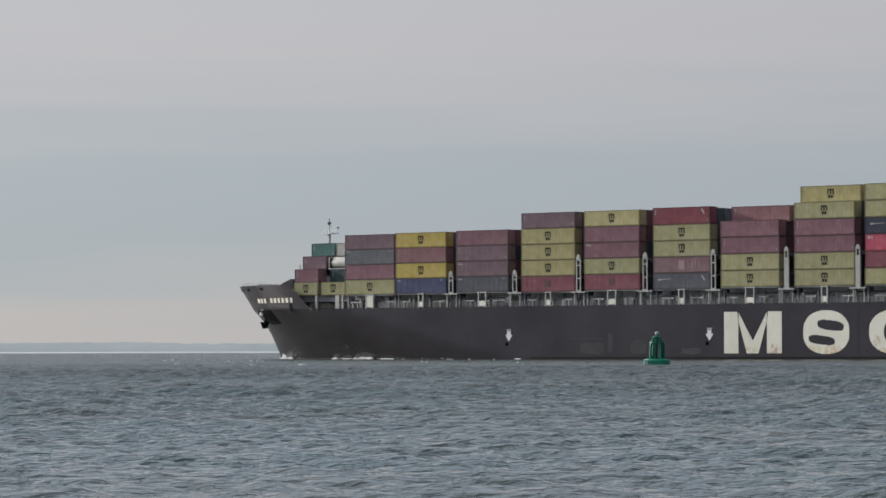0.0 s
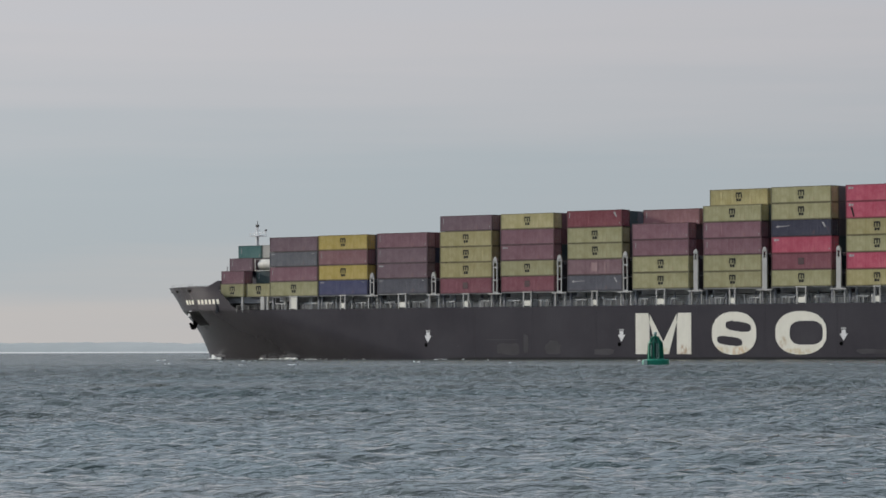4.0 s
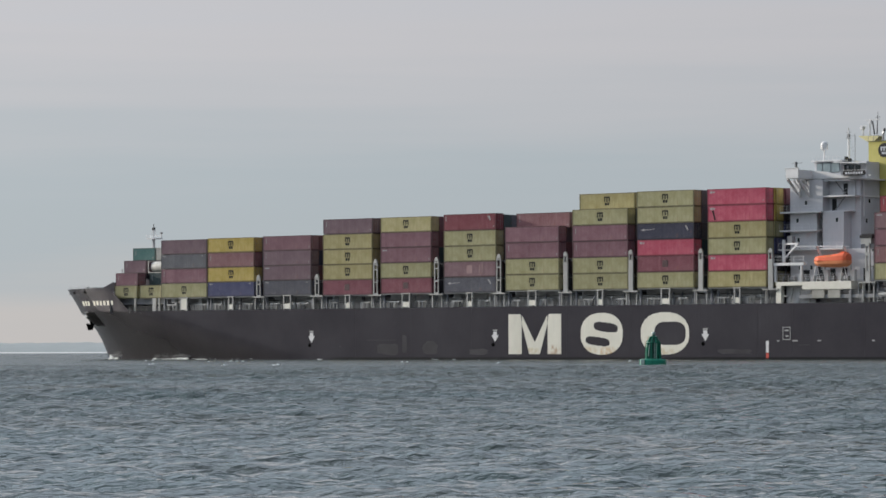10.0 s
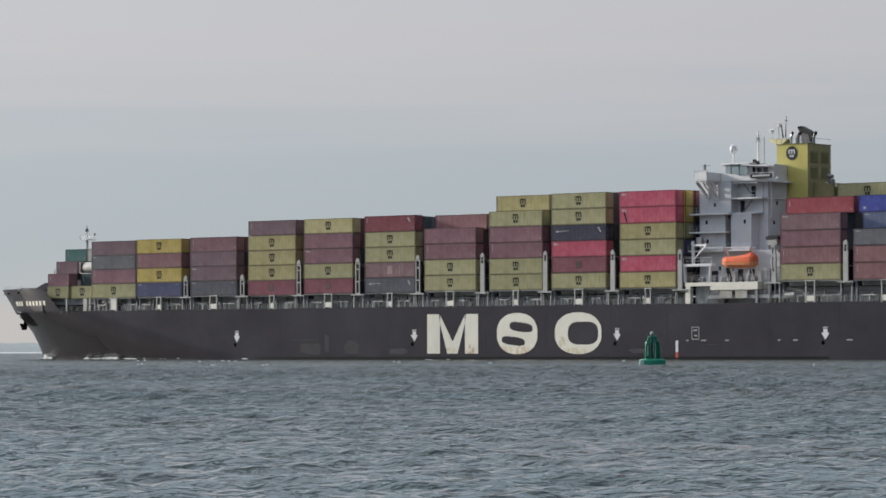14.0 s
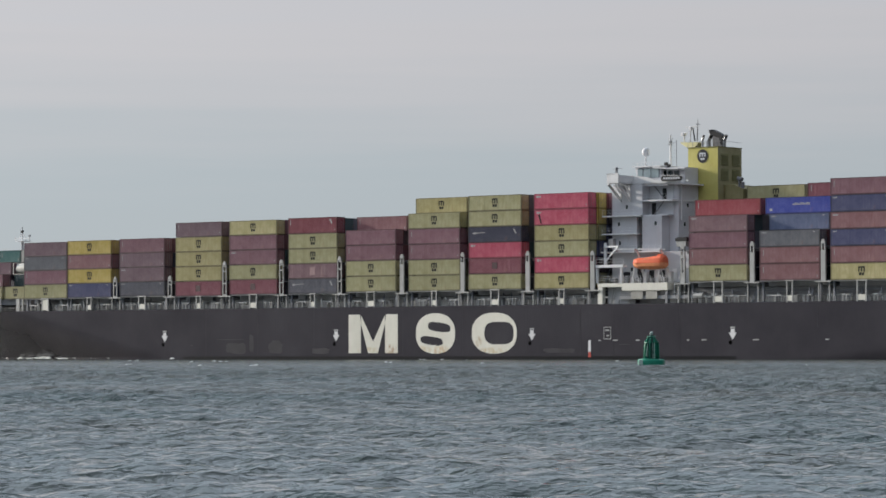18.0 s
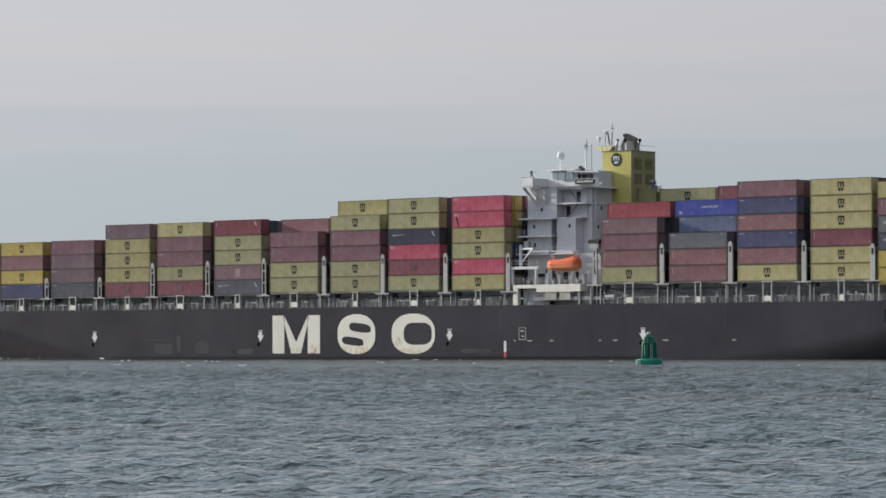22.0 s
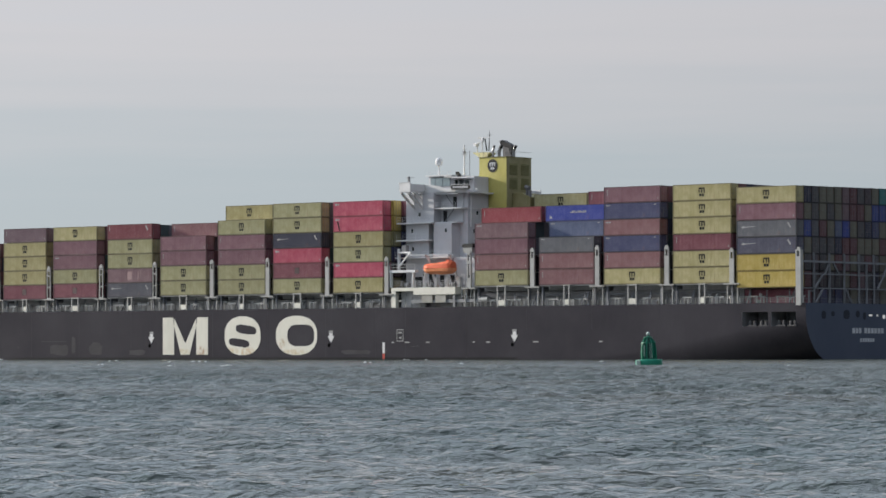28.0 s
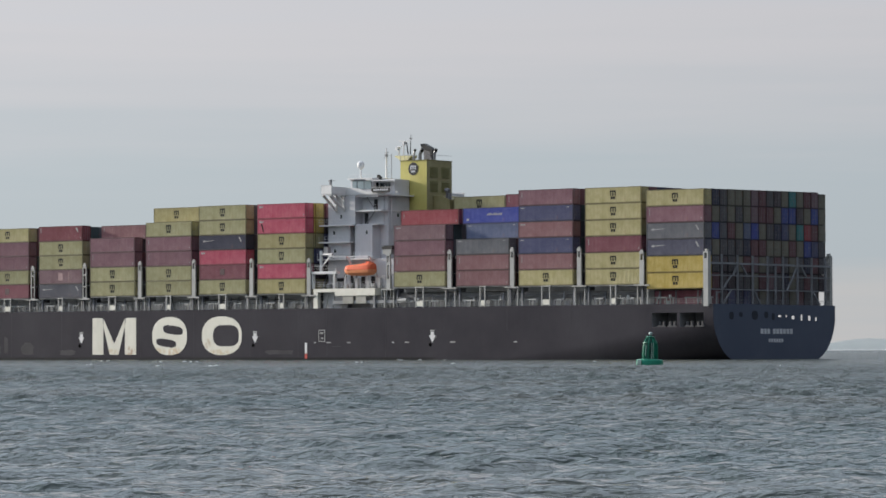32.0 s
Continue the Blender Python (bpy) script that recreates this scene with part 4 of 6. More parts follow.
def container(colour, s, lat, z, length=LONG, high=2.65, mark="", place="stacked on deck"):
    """One box; s is its forward end, lat the distance of its outer side from the ship's side."""
    ob = tagged(new("shipping_container"), f"{WORDS[colour]} corrugated shipping container {place}", "container", "containers on the ship")
    ms = container_meshes(colour, length, high)
    L, W = length / 2, WIDE / 2
    for key in ("corner_frame", "port_side", "starboard_side", "front_end", "roof"):
        part(key, ms[key], None, ob)
    for side in ("left", "right"):
        d = part("door", ms["door_" + side], None, ob)
        for n in range(2):
            part("locking_rod", ms[f"rod_{side}{n}"], None, d)
    y = -W + 0.012
    if mark == "emblem":
        e = part("emblem", EMBLEM, None, ob, "dark square emblem")
        e.location = (0.0, y, high * 0.52)
        e.scale = (1.15, 1.0, 1.3)
    elif mark == "bars":
        part("code_bar", Geo().box(-L + 0.7, -L + 0.82, y - 0.012, y, high - 1.5, high - 0.5), M_CODE, ob, "white code letters as a bar")
        part("code_bar", Geo().box(L - 0.62, L - 0.45, y - 0.012, y, 0.5, 0.75), M_CODE, ob, "small white bar")
    elif mark == "arrow":
        part("arrow_mark", Geo().prism([(-L + 0.9, high * 0.60), (-L + 1.4, high * 0.68), (-L + 1.8, high * 0.63), (-L + 3.9, high * 0.66), (-L + 3.9, high * 0.63), (-L + 1.8, high * 0.58), (-L + 1.4, high * 0.53)], y - 0.012, y), M_CODE, ob, "white arrow-like emblem")
        part("slash_mark", Geo().prism([(L - 1.9, high * 0.82), (L - 1.6, high * 0.84), (L - 1.05, high * 0.54), (L - 1.3, high * 0.5)], y - 0.012, y), M_CODE, ob, "white slanted emblem")
    elif mark == "patch":
        part("pale_patch", Geo().box(-0.7, 0.6, y - 0.012, y, high * 0.22, high * 0.78), M_PATCH, ob, "paler square patch")
        part("pale_streak", Geo().box(2.1, 2.4, y - 0.012, y, high * 0.25, high * 0.8), M_PATCH, ob)
        part("pale_streak", Geo().box(2.9, 3.1, y - 0.012, y, high * 0.3, high * 0.85), M_PATCH, ob)
    elif mark == "faded":
        part("faded_emblem", Geo().box(-0.7, 0.5, y - 0.012, y, high * 0.3, high * 0.72), M_STAMP, ob, "dark faded emblem")
    elif mark in ("corner", "gash", "left", "small", "slash"):
        if mark in ("corner", "gash"):
            part("code_bar", Geo().box(-L + 0.55, -L + 1.05, y - 0.012, y, high - 0.75, high - 0.35).box(-L + 1.15, -L + 1.5, y - 0.012, y, high - 0.7, high - 0.4), M_CODE, ob, "small white mark")
        elif mark == "left":
            part("code_bar", Geo().box(-L + 0.5, -L + 1.6, y - 0.012, y, high - 0.6, high - 0.38), M_CODE, ob, "small white bar")
        elif mark == "slash":
            part("slash_mark", Geo().prism([(L - 1.9, high * 0.85), (L - 1.5, high * 0.87), (L - 1.1, high * 0.6), (L - 1.3, high * 0.55)], y - 0.012, y), M_CODE, ob, "white slanted mark")
            part("code_bar", Geo().box(-L + 0.5, -L + 0.64, y - 0.012, y, high - 1.3, high - 0.4), M_CODE, ob)
        if mark == "gash":
            part("dark_gash", Geo().prism([(-L + 0.9, high * 0.66), (-L + 1.25, high * 0.7), (-L + 1.7, high * 0.1), (-L + 1.45, high * 0.08)], y - 0.014, y), M_INK, ob, "dark slanted scar")
        part("code_bar", Geo().box(L - 0.6, L - 0.42, y - 0.012, y, 0.5, 0.72), M_CODE, ob, "small white bar")
    elif mark == "word":
        for k in range(9):
            part("letter_bar", Geo().box(-1.3 + 0.4 * k, -1.02 + 0.4 * k, y - 0.012, y, high * 0.50, high * (0.64 if k % 3 else 0.58)), M_CODE, ob, "white lettering as a bar")
        part("code_bar", Geo().box(-L + 0.9, -L + 1.4, y - 0.012, y, 0.5, 0.9), M_CODE, ob, "small white bar")
    elif mark == "top":
        part("code_bar", Geo().box(-L + 0.5, -L + 1.35, y - 0.012, y, high - 0.48, high - 0.33), M_CODE, ob, "small white bar")
        part("code_bar", Geo().box(L - 1.4, L - 0.9, y - 0.012, y, high - 0.45, high - 0.33), M_CODE, ob, "small white bar")
    return afloat(ob, pose(s + L + SWAY.uniform(-0.05, 0.05), lat + W + SWAY.uniform(-0.03, 0.03), z * TALL))


MARKS = {(0, 1): "bars", (0, 2): "top", (0, 3): "", (1, 2): "bars", (2, 1): "left", (2, 2): "bars", (2, 3): "bars", (3, 4): "bars", (4, 2): "left", (4, 3): "", (5, 4): "slash", (6, 2): "bars", (6, 3): "small",
         (7, 2): "bars", (7, 3): "bars", (8, 2): "corner", (8, 3): "arrow", (9, 1): "corner", (9, 4): "gash", (9, 5): "corner", (10, 1): "bars", (10, 2): "small", (10, 3): "left", (11, 0): "bars", (11, 1): "bars",
         (12, 1): "bars", (12, 3): "left", (12, 5): "bars", (13, 2): "bars", (14, 2): "arrow", (14, 3): "arrow", (14, 4): "bars"}


def cargo():
    rnd = random.Random(11)
    for b, (s, z0, pitch, cols) in enumerate(BAYS):
        for k, c in enumerate(cols):
            mark = {"pale": "emblem", "yellow": "emblem", "mustard": "emblem", "straw": "emblem", "slate": "arrow", "navy": "top", "grey": "top"}.get(c, rnd.choice(["bars", "bars", "top"]))
            if (b, k) == (2, 0):
                mark = "top"
            mark = MARKS.get((b, k), mark)
            if (b, k) in ((5, 1), (3, 0), (4, 0), (8, 1)):
                mark = "patch" if b == 5 else "faded"
            container(c, s, 0.0, z0 + k * pitch, LONG, pitch * TALL - (0.07 if (b, k) != (5, 4) else -0.13), mark)
    # boxes of inner rows that stand higher than the port row, or show beside it
    def upper(b, row, tier, c, length=LONG, mark="bars", shift=0.0):
        s, z0, pitch, _ = BAYS[b]
        container(c, s - (length - LONG) / 2 + 0.4 * row + shift, row * ROW, z0 + (tier - 1) * pitch, length, pitch * TALL - 0.05, mark, "high on an inner row")

    upper(6, 1, 4.87, "brick", mark="bars", shift=0.3)
    upper(7, 1, 6, "mustard", mark="emblem", shift=-0.65)
    for t, c in ((6, "yellow"), (5, "yellow"), (4, "pale"), (3, "navy"), (2, "brown"), (1, "pale")):
        upper(9, 1, t, c, mark="")
    for t, c in ((6, "darkred"), (5, "brown"), (4, "navy"), (3, "navy"), (2, "brown"), (1, "olive")):
        upper(9, 2, t, c, mark="")
    upper(10, 1, 5, "crimson", 13.716)
    upper(10, 6, 6, "pale", mark="emblem")
    upper(11, 1, 4, "washedblue", mark="top")
    upper(11, 1, 5, "blue", 13.716, "word")
    upper(11, 5, 6, "darkred")
    # the aftermost bay shows all its doors
    s, z0, pitch, cols = BAYS[14]
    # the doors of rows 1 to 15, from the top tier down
    # olive, dusk, maroon and dark blue carry the stern's shade in their colour
    code = {"k": "dusk", "o": "olive", "l": "mustard", "m": "maroon", "n": "ink", "b": "deepblue", "v": "navy", "t": "teal", "f": "washedblue", "B": "blue", "c": "crimson", "p": "plum", "g": "slate", "w": "brown", "r": "darkred"}
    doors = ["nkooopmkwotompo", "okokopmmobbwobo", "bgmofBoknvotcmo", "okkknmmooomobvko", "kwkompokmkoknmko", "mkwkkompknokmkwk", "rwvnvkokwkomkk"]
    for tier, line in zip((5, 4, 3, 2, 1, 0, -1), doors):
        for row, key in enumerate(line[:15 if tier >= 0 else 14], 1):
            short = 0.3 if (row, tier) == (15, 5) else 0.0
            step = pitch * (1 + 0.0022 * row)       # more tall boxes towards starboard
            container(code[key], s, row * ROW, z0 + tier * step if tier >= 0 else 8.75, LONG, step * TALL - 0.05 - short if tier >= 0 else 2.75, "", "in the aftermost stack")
    # bow bay: short boxes that step inwards as they rise, and a tank
    for c, a, lat, z in (("pale", -117.7, 1, 11.46), ("pale", -110.75, 1, 11.46), ("mauve", -117.5, 1, 13.86), ("darkgreen", -110.9, 2, 13.86),
                         ("plum", -117.9, 2, 16.26), ("green", -118.2, 3, 18.66), ("cream", -111.8, 3, 18.66)):
        container(c, a + 0.4 * lat, lat * ROW, z, 6.058, 2.57, "emblem" if c == "pale" else ("bars" if c != "cream" else ""), "stepped at the bow")
    tank = tagged(new("tank_container"), "cream cylindrical tank in a steel frame", "container", "containers on the ship")
    g = Geo()
    for x in (-2.95, 2.95):
        for y in (-1.14, 1.14):
            g.box(x - 0.07, x + 0.07, y - 0.07, y + 0.07, 0, 2.38)
        g.box(x - 0.06, x + 0.06, -1.1, 1.1, 0, 0.12).box(x - 0.06, x + 0.06, -1.1, 1.1, 2.26, 2.38)
    for y in (-1.14, 1.14):
        g.box(-2.9, 2.9, y - 0.06, y + 0.06, 0, 0.12)
    part("tank_frame", g, M_BOX["cream"], tank)
    g = Geo()
    prof = [(0.25, -2.85), (0.75, -2.72), (1.0, -2.45), (1.08, -2.0), (1.08, 2.0), (1.0, 2.45), (0.75, 2.72), (0.25, 2.85)]
    g.lathe(prof, 20)
    g.v = [(z, x, 1.22 + y) for x, y, z in g.v]
    part("tank_barrel", g, M_BOX["cream"], tank, smooth=True)
    afloat(tank, pose(-111.3 + 3.03 + 0.8, 2 * ROW + 1.22, 16.26 * TALL))
    # everything deeper in the stacks, never seen singly
    # dark colours only, which paint the shade of the gaps between bays
    mats = [M_BOX[c] for c in ("brown", "slate", "dusk", "maroon", "ink", "darkgreen")]
    tall = {(10, 6): 5, (11, 1): 3, (11, 5): 5}
    me, ids = bpy.data.meshes.new("container_stacks"), []
    g = Geo()
    for b, (s, z0, pitch, cols) in enumerate(BAYS[:14]):
        for row in range(1, 16):
            if b == 9 and row < 3:
                continue
            for k in range(tall.get((b, row), len(cols))):
                a = row * ROW
                g.box(s, s + LONG, a, a + WIDE, (z0 + k * pitch) * TALL, (z0 + (k + 1) * pitch) * TALL - 0.05)
                ids += [rnd.randrange(6)] * 6
    for row in range(2, 13):
        for k in range(1 if row < 3 else 3):
            g.box(-117.7, -105.2, row * ROW, row * ROW + WIDE, (11.46 + 2.4 * k) * TALL, (13.82 + 2.4 * k) * TALL)
            ids += [rnd.randrange(6)] * 6
    me.from_pydata(g.v, [], g.f)
    for m in mats:
        me.materials.append(m)
    me.polygons.foreach_set("material_index", ids)
    ob = tagged(new("container_stacks", me), "closely packed containers filling the inner rows", "containers", kind="stuff")
    afloat(ob, Matrix())


cargo()

# ---- deck fittings along the port side ----
def lashing_bridge(s, foot, top, solid):
    """The tower between two bays: a portal foot on the deck and a post above it, port and starboard, tied across."""
    lb = part("lashing_bridge", Geo().box(s - 0.25, s + 0.25, 1.4, BEAM - 1.4, top - 1.3, top - 0.9).box(s - 0.25, s + 0.25, 1.4, BEAM - 1.4, foot - 0.3, foot), M_FRAME, SHIP, "steel lashing bridge between two bays")
    for z in (foot + 2.5, top - 0.9):
        if z < top - 0.3:
            part("walkway_grating", Geo().box(s - 0.75, s + 0.75, 0.6, BEAM - 0.6, z, z + 0.08), M_GREY, lb)
    for k in range(6):
        y = 2.6 + 5.4 * k
        part("brace", Geo().bar((s, y, foot), (s, y + 2.6, top - 1.0), 0.16), M_FRAME, lb)
    for y0, y1 in ((-0.18, 0.2), (BEAM - 0.2, BEAM + 0.18)):
        inner = 0.1 if y0 < 1 else BEAM - 0.3
        for x in (s - 1.15, s + 0.97):
            part("foot_leg", Geo().box(x, x + 0.18, inner, inner + 0.2, 8.6, foot - 0.12), M_POST, lb)
        part("foot_beam", Geo().box(s - 1.6, s + 1.6, y0 - 0.05, y1 + 0.2, foot - 0.12, foot + 0.1), M_POST, lb)
        if solid:
            g = Geo()
            if 60 < s < 62:
                g.box(s - 0.46, s - 0.2, y0 + 0.1, y1, foot + 0.12, top - 1.5).box(s + 0.2, s + 0.46, y0 + 0.1, y1, foot + 0.12, top - 1.5)
                g.box(s - 0.2, s + 0.2, y0 + 0.1, y1, foot + 0.12, foot + 1.8).box(s - 0.2, s + 0.2, y0 + 0.1, y1, top - 2.0, top - 1.5)
            else:
                g.box(s - 0.46, s + 0.46, y0 + 0.1, y1, foot + 0.12, top - 1.5)
            g.box(s - 0.42, s - 0.22, y0 + 0.1, y1, top - 1.5, top - 0.5).box(s + 0.22, s + 0.42, y0 + 0.1, y1, top - 1.5, top - 0.5).box(s - 0.42, s + 0.42, y0 + 0.1, y1, top - 0.5, top - 0.25)
            part("post", g, M_POST, lb)
        else:
            for x in (s - 0.52, s + 0.32):
                part("post", Geo().box(x, x + 0.2, y0 + 0.1, y1 - 0.1, foot + 0.12, top - 0.45), M_POST, lb)
            for z in (foot + 0.12, foot + 2.2, foot + 4.4, top - 0.75):
                if z < top - 0.6:
                    part("crossbar", Geo().box(s - 0.32, s + 0.32, y0 + 0.12, y1 - 0.12, z, z + 0.22), M_POST, lb)
        part("cap", Geo().box(s - 0.4, s + 0.4, y0 + 0.05, y1, top - 0.45, top - 0.02).box(s - 0.25, s + 0.25, y0 + 0.1, y1 - 0.1, top - 0.02, top + 0.25), M_POST, lb)


GAPS = [(-76.4, 15.05, False), (-61.5, 15.0, False), (-47.0, 17.4, False), (-32.3, 17.5, False), (-17.7, 17.8, False), (-2.5, 17.9, True), (11.9, 18.0, True), (26.9, 17.9, True), (41.4, 17.7, True),
        (60.9, 18.4, True), (75.4, 18.6, True), (89.8, 18.7, True), (104.8, 18.5, True), (118.4, 17.8, True)]
for s, top, solid in GAPS:
    lashing_bridge(s, 11.3 if s < 50 else 12.2, top, solid)


def pedestals():
    """Portals that carry the middle and ends of the outer stacks, and the dark coaming behind them."""
    rnd = random.Random(14)
    for b, (s, z0, pitch, cols) in enumerate(BAYS):
        if b == 14:
            continue
        mid = s + 6.1
        wide = 1.1 if b % 2 else 1.75
        g = Geo().box(mid - wide / 2 - 0.11, mid - wide / 2 + 0.11, -0.06, 0.12, 8.9, z0 - 0.2).box(mid + wide / 2 - 0.11, mid + wide / 2 + 0.11, -0.06, 0.12, 8.9, z0 - 0.2)
        g.box(mid - wide / 2 - 0.24, mid + wide / 2 + 0.24, -0.09, 0.5, z0 - 0.2, z0 - 0.01)
        ped = part("pedestal", g, M_POST, SHIP, "off-white container pedestal")
        part("lower_panel", Geo().box(mid - wide / 2 + 0.11, mid + wide / 2 - 0.11, -0.03, 0.08, 9.15, 10.05 if b else z0 - 0.22), M_CREAM, ped, "cream lower panel")
        for q, w in ((rnd.uniform(0.8, 1.8), rnd.uniform(1.6, 3.2)), (rnd.uniform(7.2, 9.0), rnd.uniform(1.8, 3.4))):
            if b < 14:
                rk = part("pipe_rack", Geo().box(s + q, s + q + w, 0.5, 0.8, 10.0, 10.18), M_RACK, SHIP, "grey pipe rack")
                for x in (s + q + 0.25, s + q + w * 0.55):
                    part("rack_leg", Geo().box(x, x + 0.15, 0.55, 0.7, 8.6, 10.0), M_RACK, rk)
        part("stack_beam", Geo().box(s + 0.1, s + LONG - 0.1, 0.1, 0.5, z0 - 0.22, z0 - 0.02).box(s, s + 0.5, 0.1, 2.4, z0 - 0.22, z0 - 0.02).box(s + LONG - 0.5, s + LONG, 0.1, 2.4, z0 - 0.22, z0 - 0.02), M_GREY, SHIP)
        for x in (s + 0.1, s + LONG - 0.45):
            part("stack_leg", Geo().box(x, x + 0.3, 0.5, 0.9, 8.6, z0 - 0.2), M_FRAME, SHIP)
        part("hatch_cover", Geo().box(s - 0.2, s + LONG + 0.2, 2.6, BEAM - 2.6, z0 - 0.9, z0 - 0.04), M_COAM, SHIP, "grey hatch cover under the containers")
    part("hatch_coaming", Geo().box(-62, 41, 2.7, 3.1, 8.6, 10.7).box(-101, -62, 6.0, 6.4, 8.6, 10.7).box(-101, 41, BEAM - 3.1, BEAM - 2.7, 8.6, 10.7).box(61, 131, BEAM - 3.1, BEAM - 2.7, 8.6, 11.5), M_COAM, SHIP, "grey steel hatch coaming")
    part("aft_coaming", Geo().box(61, 131, 2.9, 3.3, 8.6, 11.5), M_DULL, SHIP, "dull grey steel hatch coaming")
    part("bow_hatch", Geo().box(-119, -103.5, 2.6, BEAM - 2.6, 10.3, 11.44), M_GREY, SHIP)
    rnd = random.Random(4)
    # bow supports show white against the shade
    for x in (-110.6, -105.6, -104.0, -99.6, -97.0, -93.2, -91.0, -86.5):
        w = rnd.choice([0.35, 0.9, 0.5])
        part("stack_leg", Geo().box(x, x + w, 0.9, 1.15, 8.6, 11.4), M_POST, SHIP)
    # railing: posts and two rails
    g = Geo()
    s = -111.0
    while s < 131:
        if not 42 < s < 58:
            g.bar((s, 0.16, 8.6), (s, 0.16, 9.85), 0.05)
        s += 1.55
    for z in (9.25, 9.55, 9.85):
        g.bar((-111, 0.16, z), (42, 0.16, z), 0.035).bar((58, 0.16, z), (131, 0.16, z), 0.035)
    part("railing", g, M_POST, SHIP, "thin deck-edge railing")
    # vents, pipes, boxes and lamps in the passage
    s = -99.0
    while s < 130:
        if not 40 < s < 61:
            kind, y = rnd.randrange(6), rnd.uniform(0.9, 2.2)
            if kind == 0:
                part("vent", Geo().tube((s, y, 8.6), (s, y, 9.9), 0.22, 8).tube((s, y, 9.9), (s, y, 10.3), 0.42, 8, 0.3), M_POST, SHIP, "mushroom vent")
            elif kind == 1:
                h = rnd.uniform(0.9, 1.7)
                part("deck_locker", Geo().box(s, s + rnd.uniform(0.6, 1.2), y, y + 0.6, 8.6, 8.6 + h), rnd.choice([M_POST, M_GREY, M_GREY]), SHIP)
            elif kind == 2:
                w = rnd.uniform(3, 6)
                part("pipe", Geo().tube((s, y, 10.1), (s + w, y, 10.1), 0.12, 6).bar((s + 0.3, y, 8.6), (s + 0.3, y, 10.1), 0.14).bar((s + w - 0.3, y, 8.6), (s + w - 0.3, y, 10.1), 0.14), rnd.choice([M_POST, M_GREY]), SHIP)
            elif kind == 3:
                part("stanchion", Geo().box(s, s + 0.16, y, y + 0.16, 8.6, 11.2), rnd.choice([M_POST, M_FRAME, M_FRAME]), SHIP)
            elif kind == 4:
                part("brace", Geo().bar((s, y, 8.6), (s + 1.2, y, 10.9), 0.2).bar((s + 1.2, y, 8.6), (s + 1.2, y, 11.2), 0.2), M_FRAME, SHIP)
            else:
                part("lamp_box", Geo().box(s, s + 0.35, y, y + 0.3, 10.2, 10.6).bar((s + 0.17, y + 0.15, 8.6), (s + 0.17, y + 0.15, 10.2), 0.08), M_WHITE, SHIP)
        s += rnd.uniform(0.5, 1.5)
    part("fore_pipe", Geo().tube((-100, 1.6, 10.45), (40, 1.6, 10.45), 0.11, 6), M_POST, SHIP)
    part("aft_pipe", Geo().tube((62, 1.6, 10.9), (118, 1.6, 10.9), 0.11, 6), M_GREY, SHIP)


pedestals()


def stern_frame():
    """The tall lashing frame across the stern."""
    Y, Z = 1 / BROAD, 1 / TALL
    fr = part("stern_lashing_frame", Geo().box(132.4, 132.75, 0.4, 31.8, 16.6 * Z, 16.95 * Z).box(132.45, 132.7, 0.4, 31.8, 14.55 * Z, 14.75 * Z).box(132.45, 132.7, 0.4, 31.8, 12.1 * Z, 12.3 * Z), M_FRAME, SHIP, "blue-grey steel lashing frame across the stern")
    for y in (-0.3, 31.85):
        part("corner_post", Geo().box(131.6, 132.6, y, y + 0.7, 8.6, 16.4).box(131.6, 131.85, y, y + 0.7, 16.4, 17.3).box(132.35, 132.6, y, y + 0.7, 16.4, 17.3).box(131.6, 132.6, y, y + 0.7, 17.3, 17.5).box(131.85, 132.35, y + 0.1, y + 0.6, 17.5, 17.9), M_POST, fr, "off-white corner post")
    for k, y in enumerate((4.0, 9.0, 13.9, 18.8, 21.4, 23.9, 28.8, 33.6, 38.3)):
        part("upright", Geo().box(132.45, 132.75, (y - 0.16) * Y, (y + 0.16) * Y, 8.6, (17.0 if k == 4 else 18.3) * Z), M_FRAME, fr)
    for y0, z0, y1, z1 in ((7.6, 14.7, 8.9, 16.6), (10.3, 16.6, 12.0, 14.8), (4.3, 12.3, 6.9, 14.6), (14.3, 12.1, 16.4, 9.7), (25.3, 12.3, 27.2, 14.6), (27.2, 14.6, 28.7, 16.6), (30.0, 16.6, 31.8, 14.8), (34.0, 12.1, 36.4, 9.8), (7.0, 12.2, 4.4, 9.6)):
        part("diagonal", Geo().bar((132.6, y0 * Y, z0 * Z), (132.6, y1 * Y, z1 * Z), 0.26), M_FRAME, fr)
    part("rail_portal", Geo().box(132.4, 132.7, 2.3 * Y, 2.5 * Y, 8.6, 11.8 * Z).box(132.4, 132.7, 2.5 * Y, 3.9 * Y, 11.6 * Z, 11.8 * Z), M_FRAME, fr)
    part("stern_rail", Geo().bar((133.1, 0.3, 9.7), (133.1, 31.9, 9.7), 0.06).bar((133.1, 0.3, 9.3), (133.1, 31.9, 9.3), 0.05), M_FRAME, fr)
    part("fore_post", Geo().box(131.6, 131.9, 0.3, 0.9, 8.6, 11.5), M_POST, SHIP)


stern_frame()


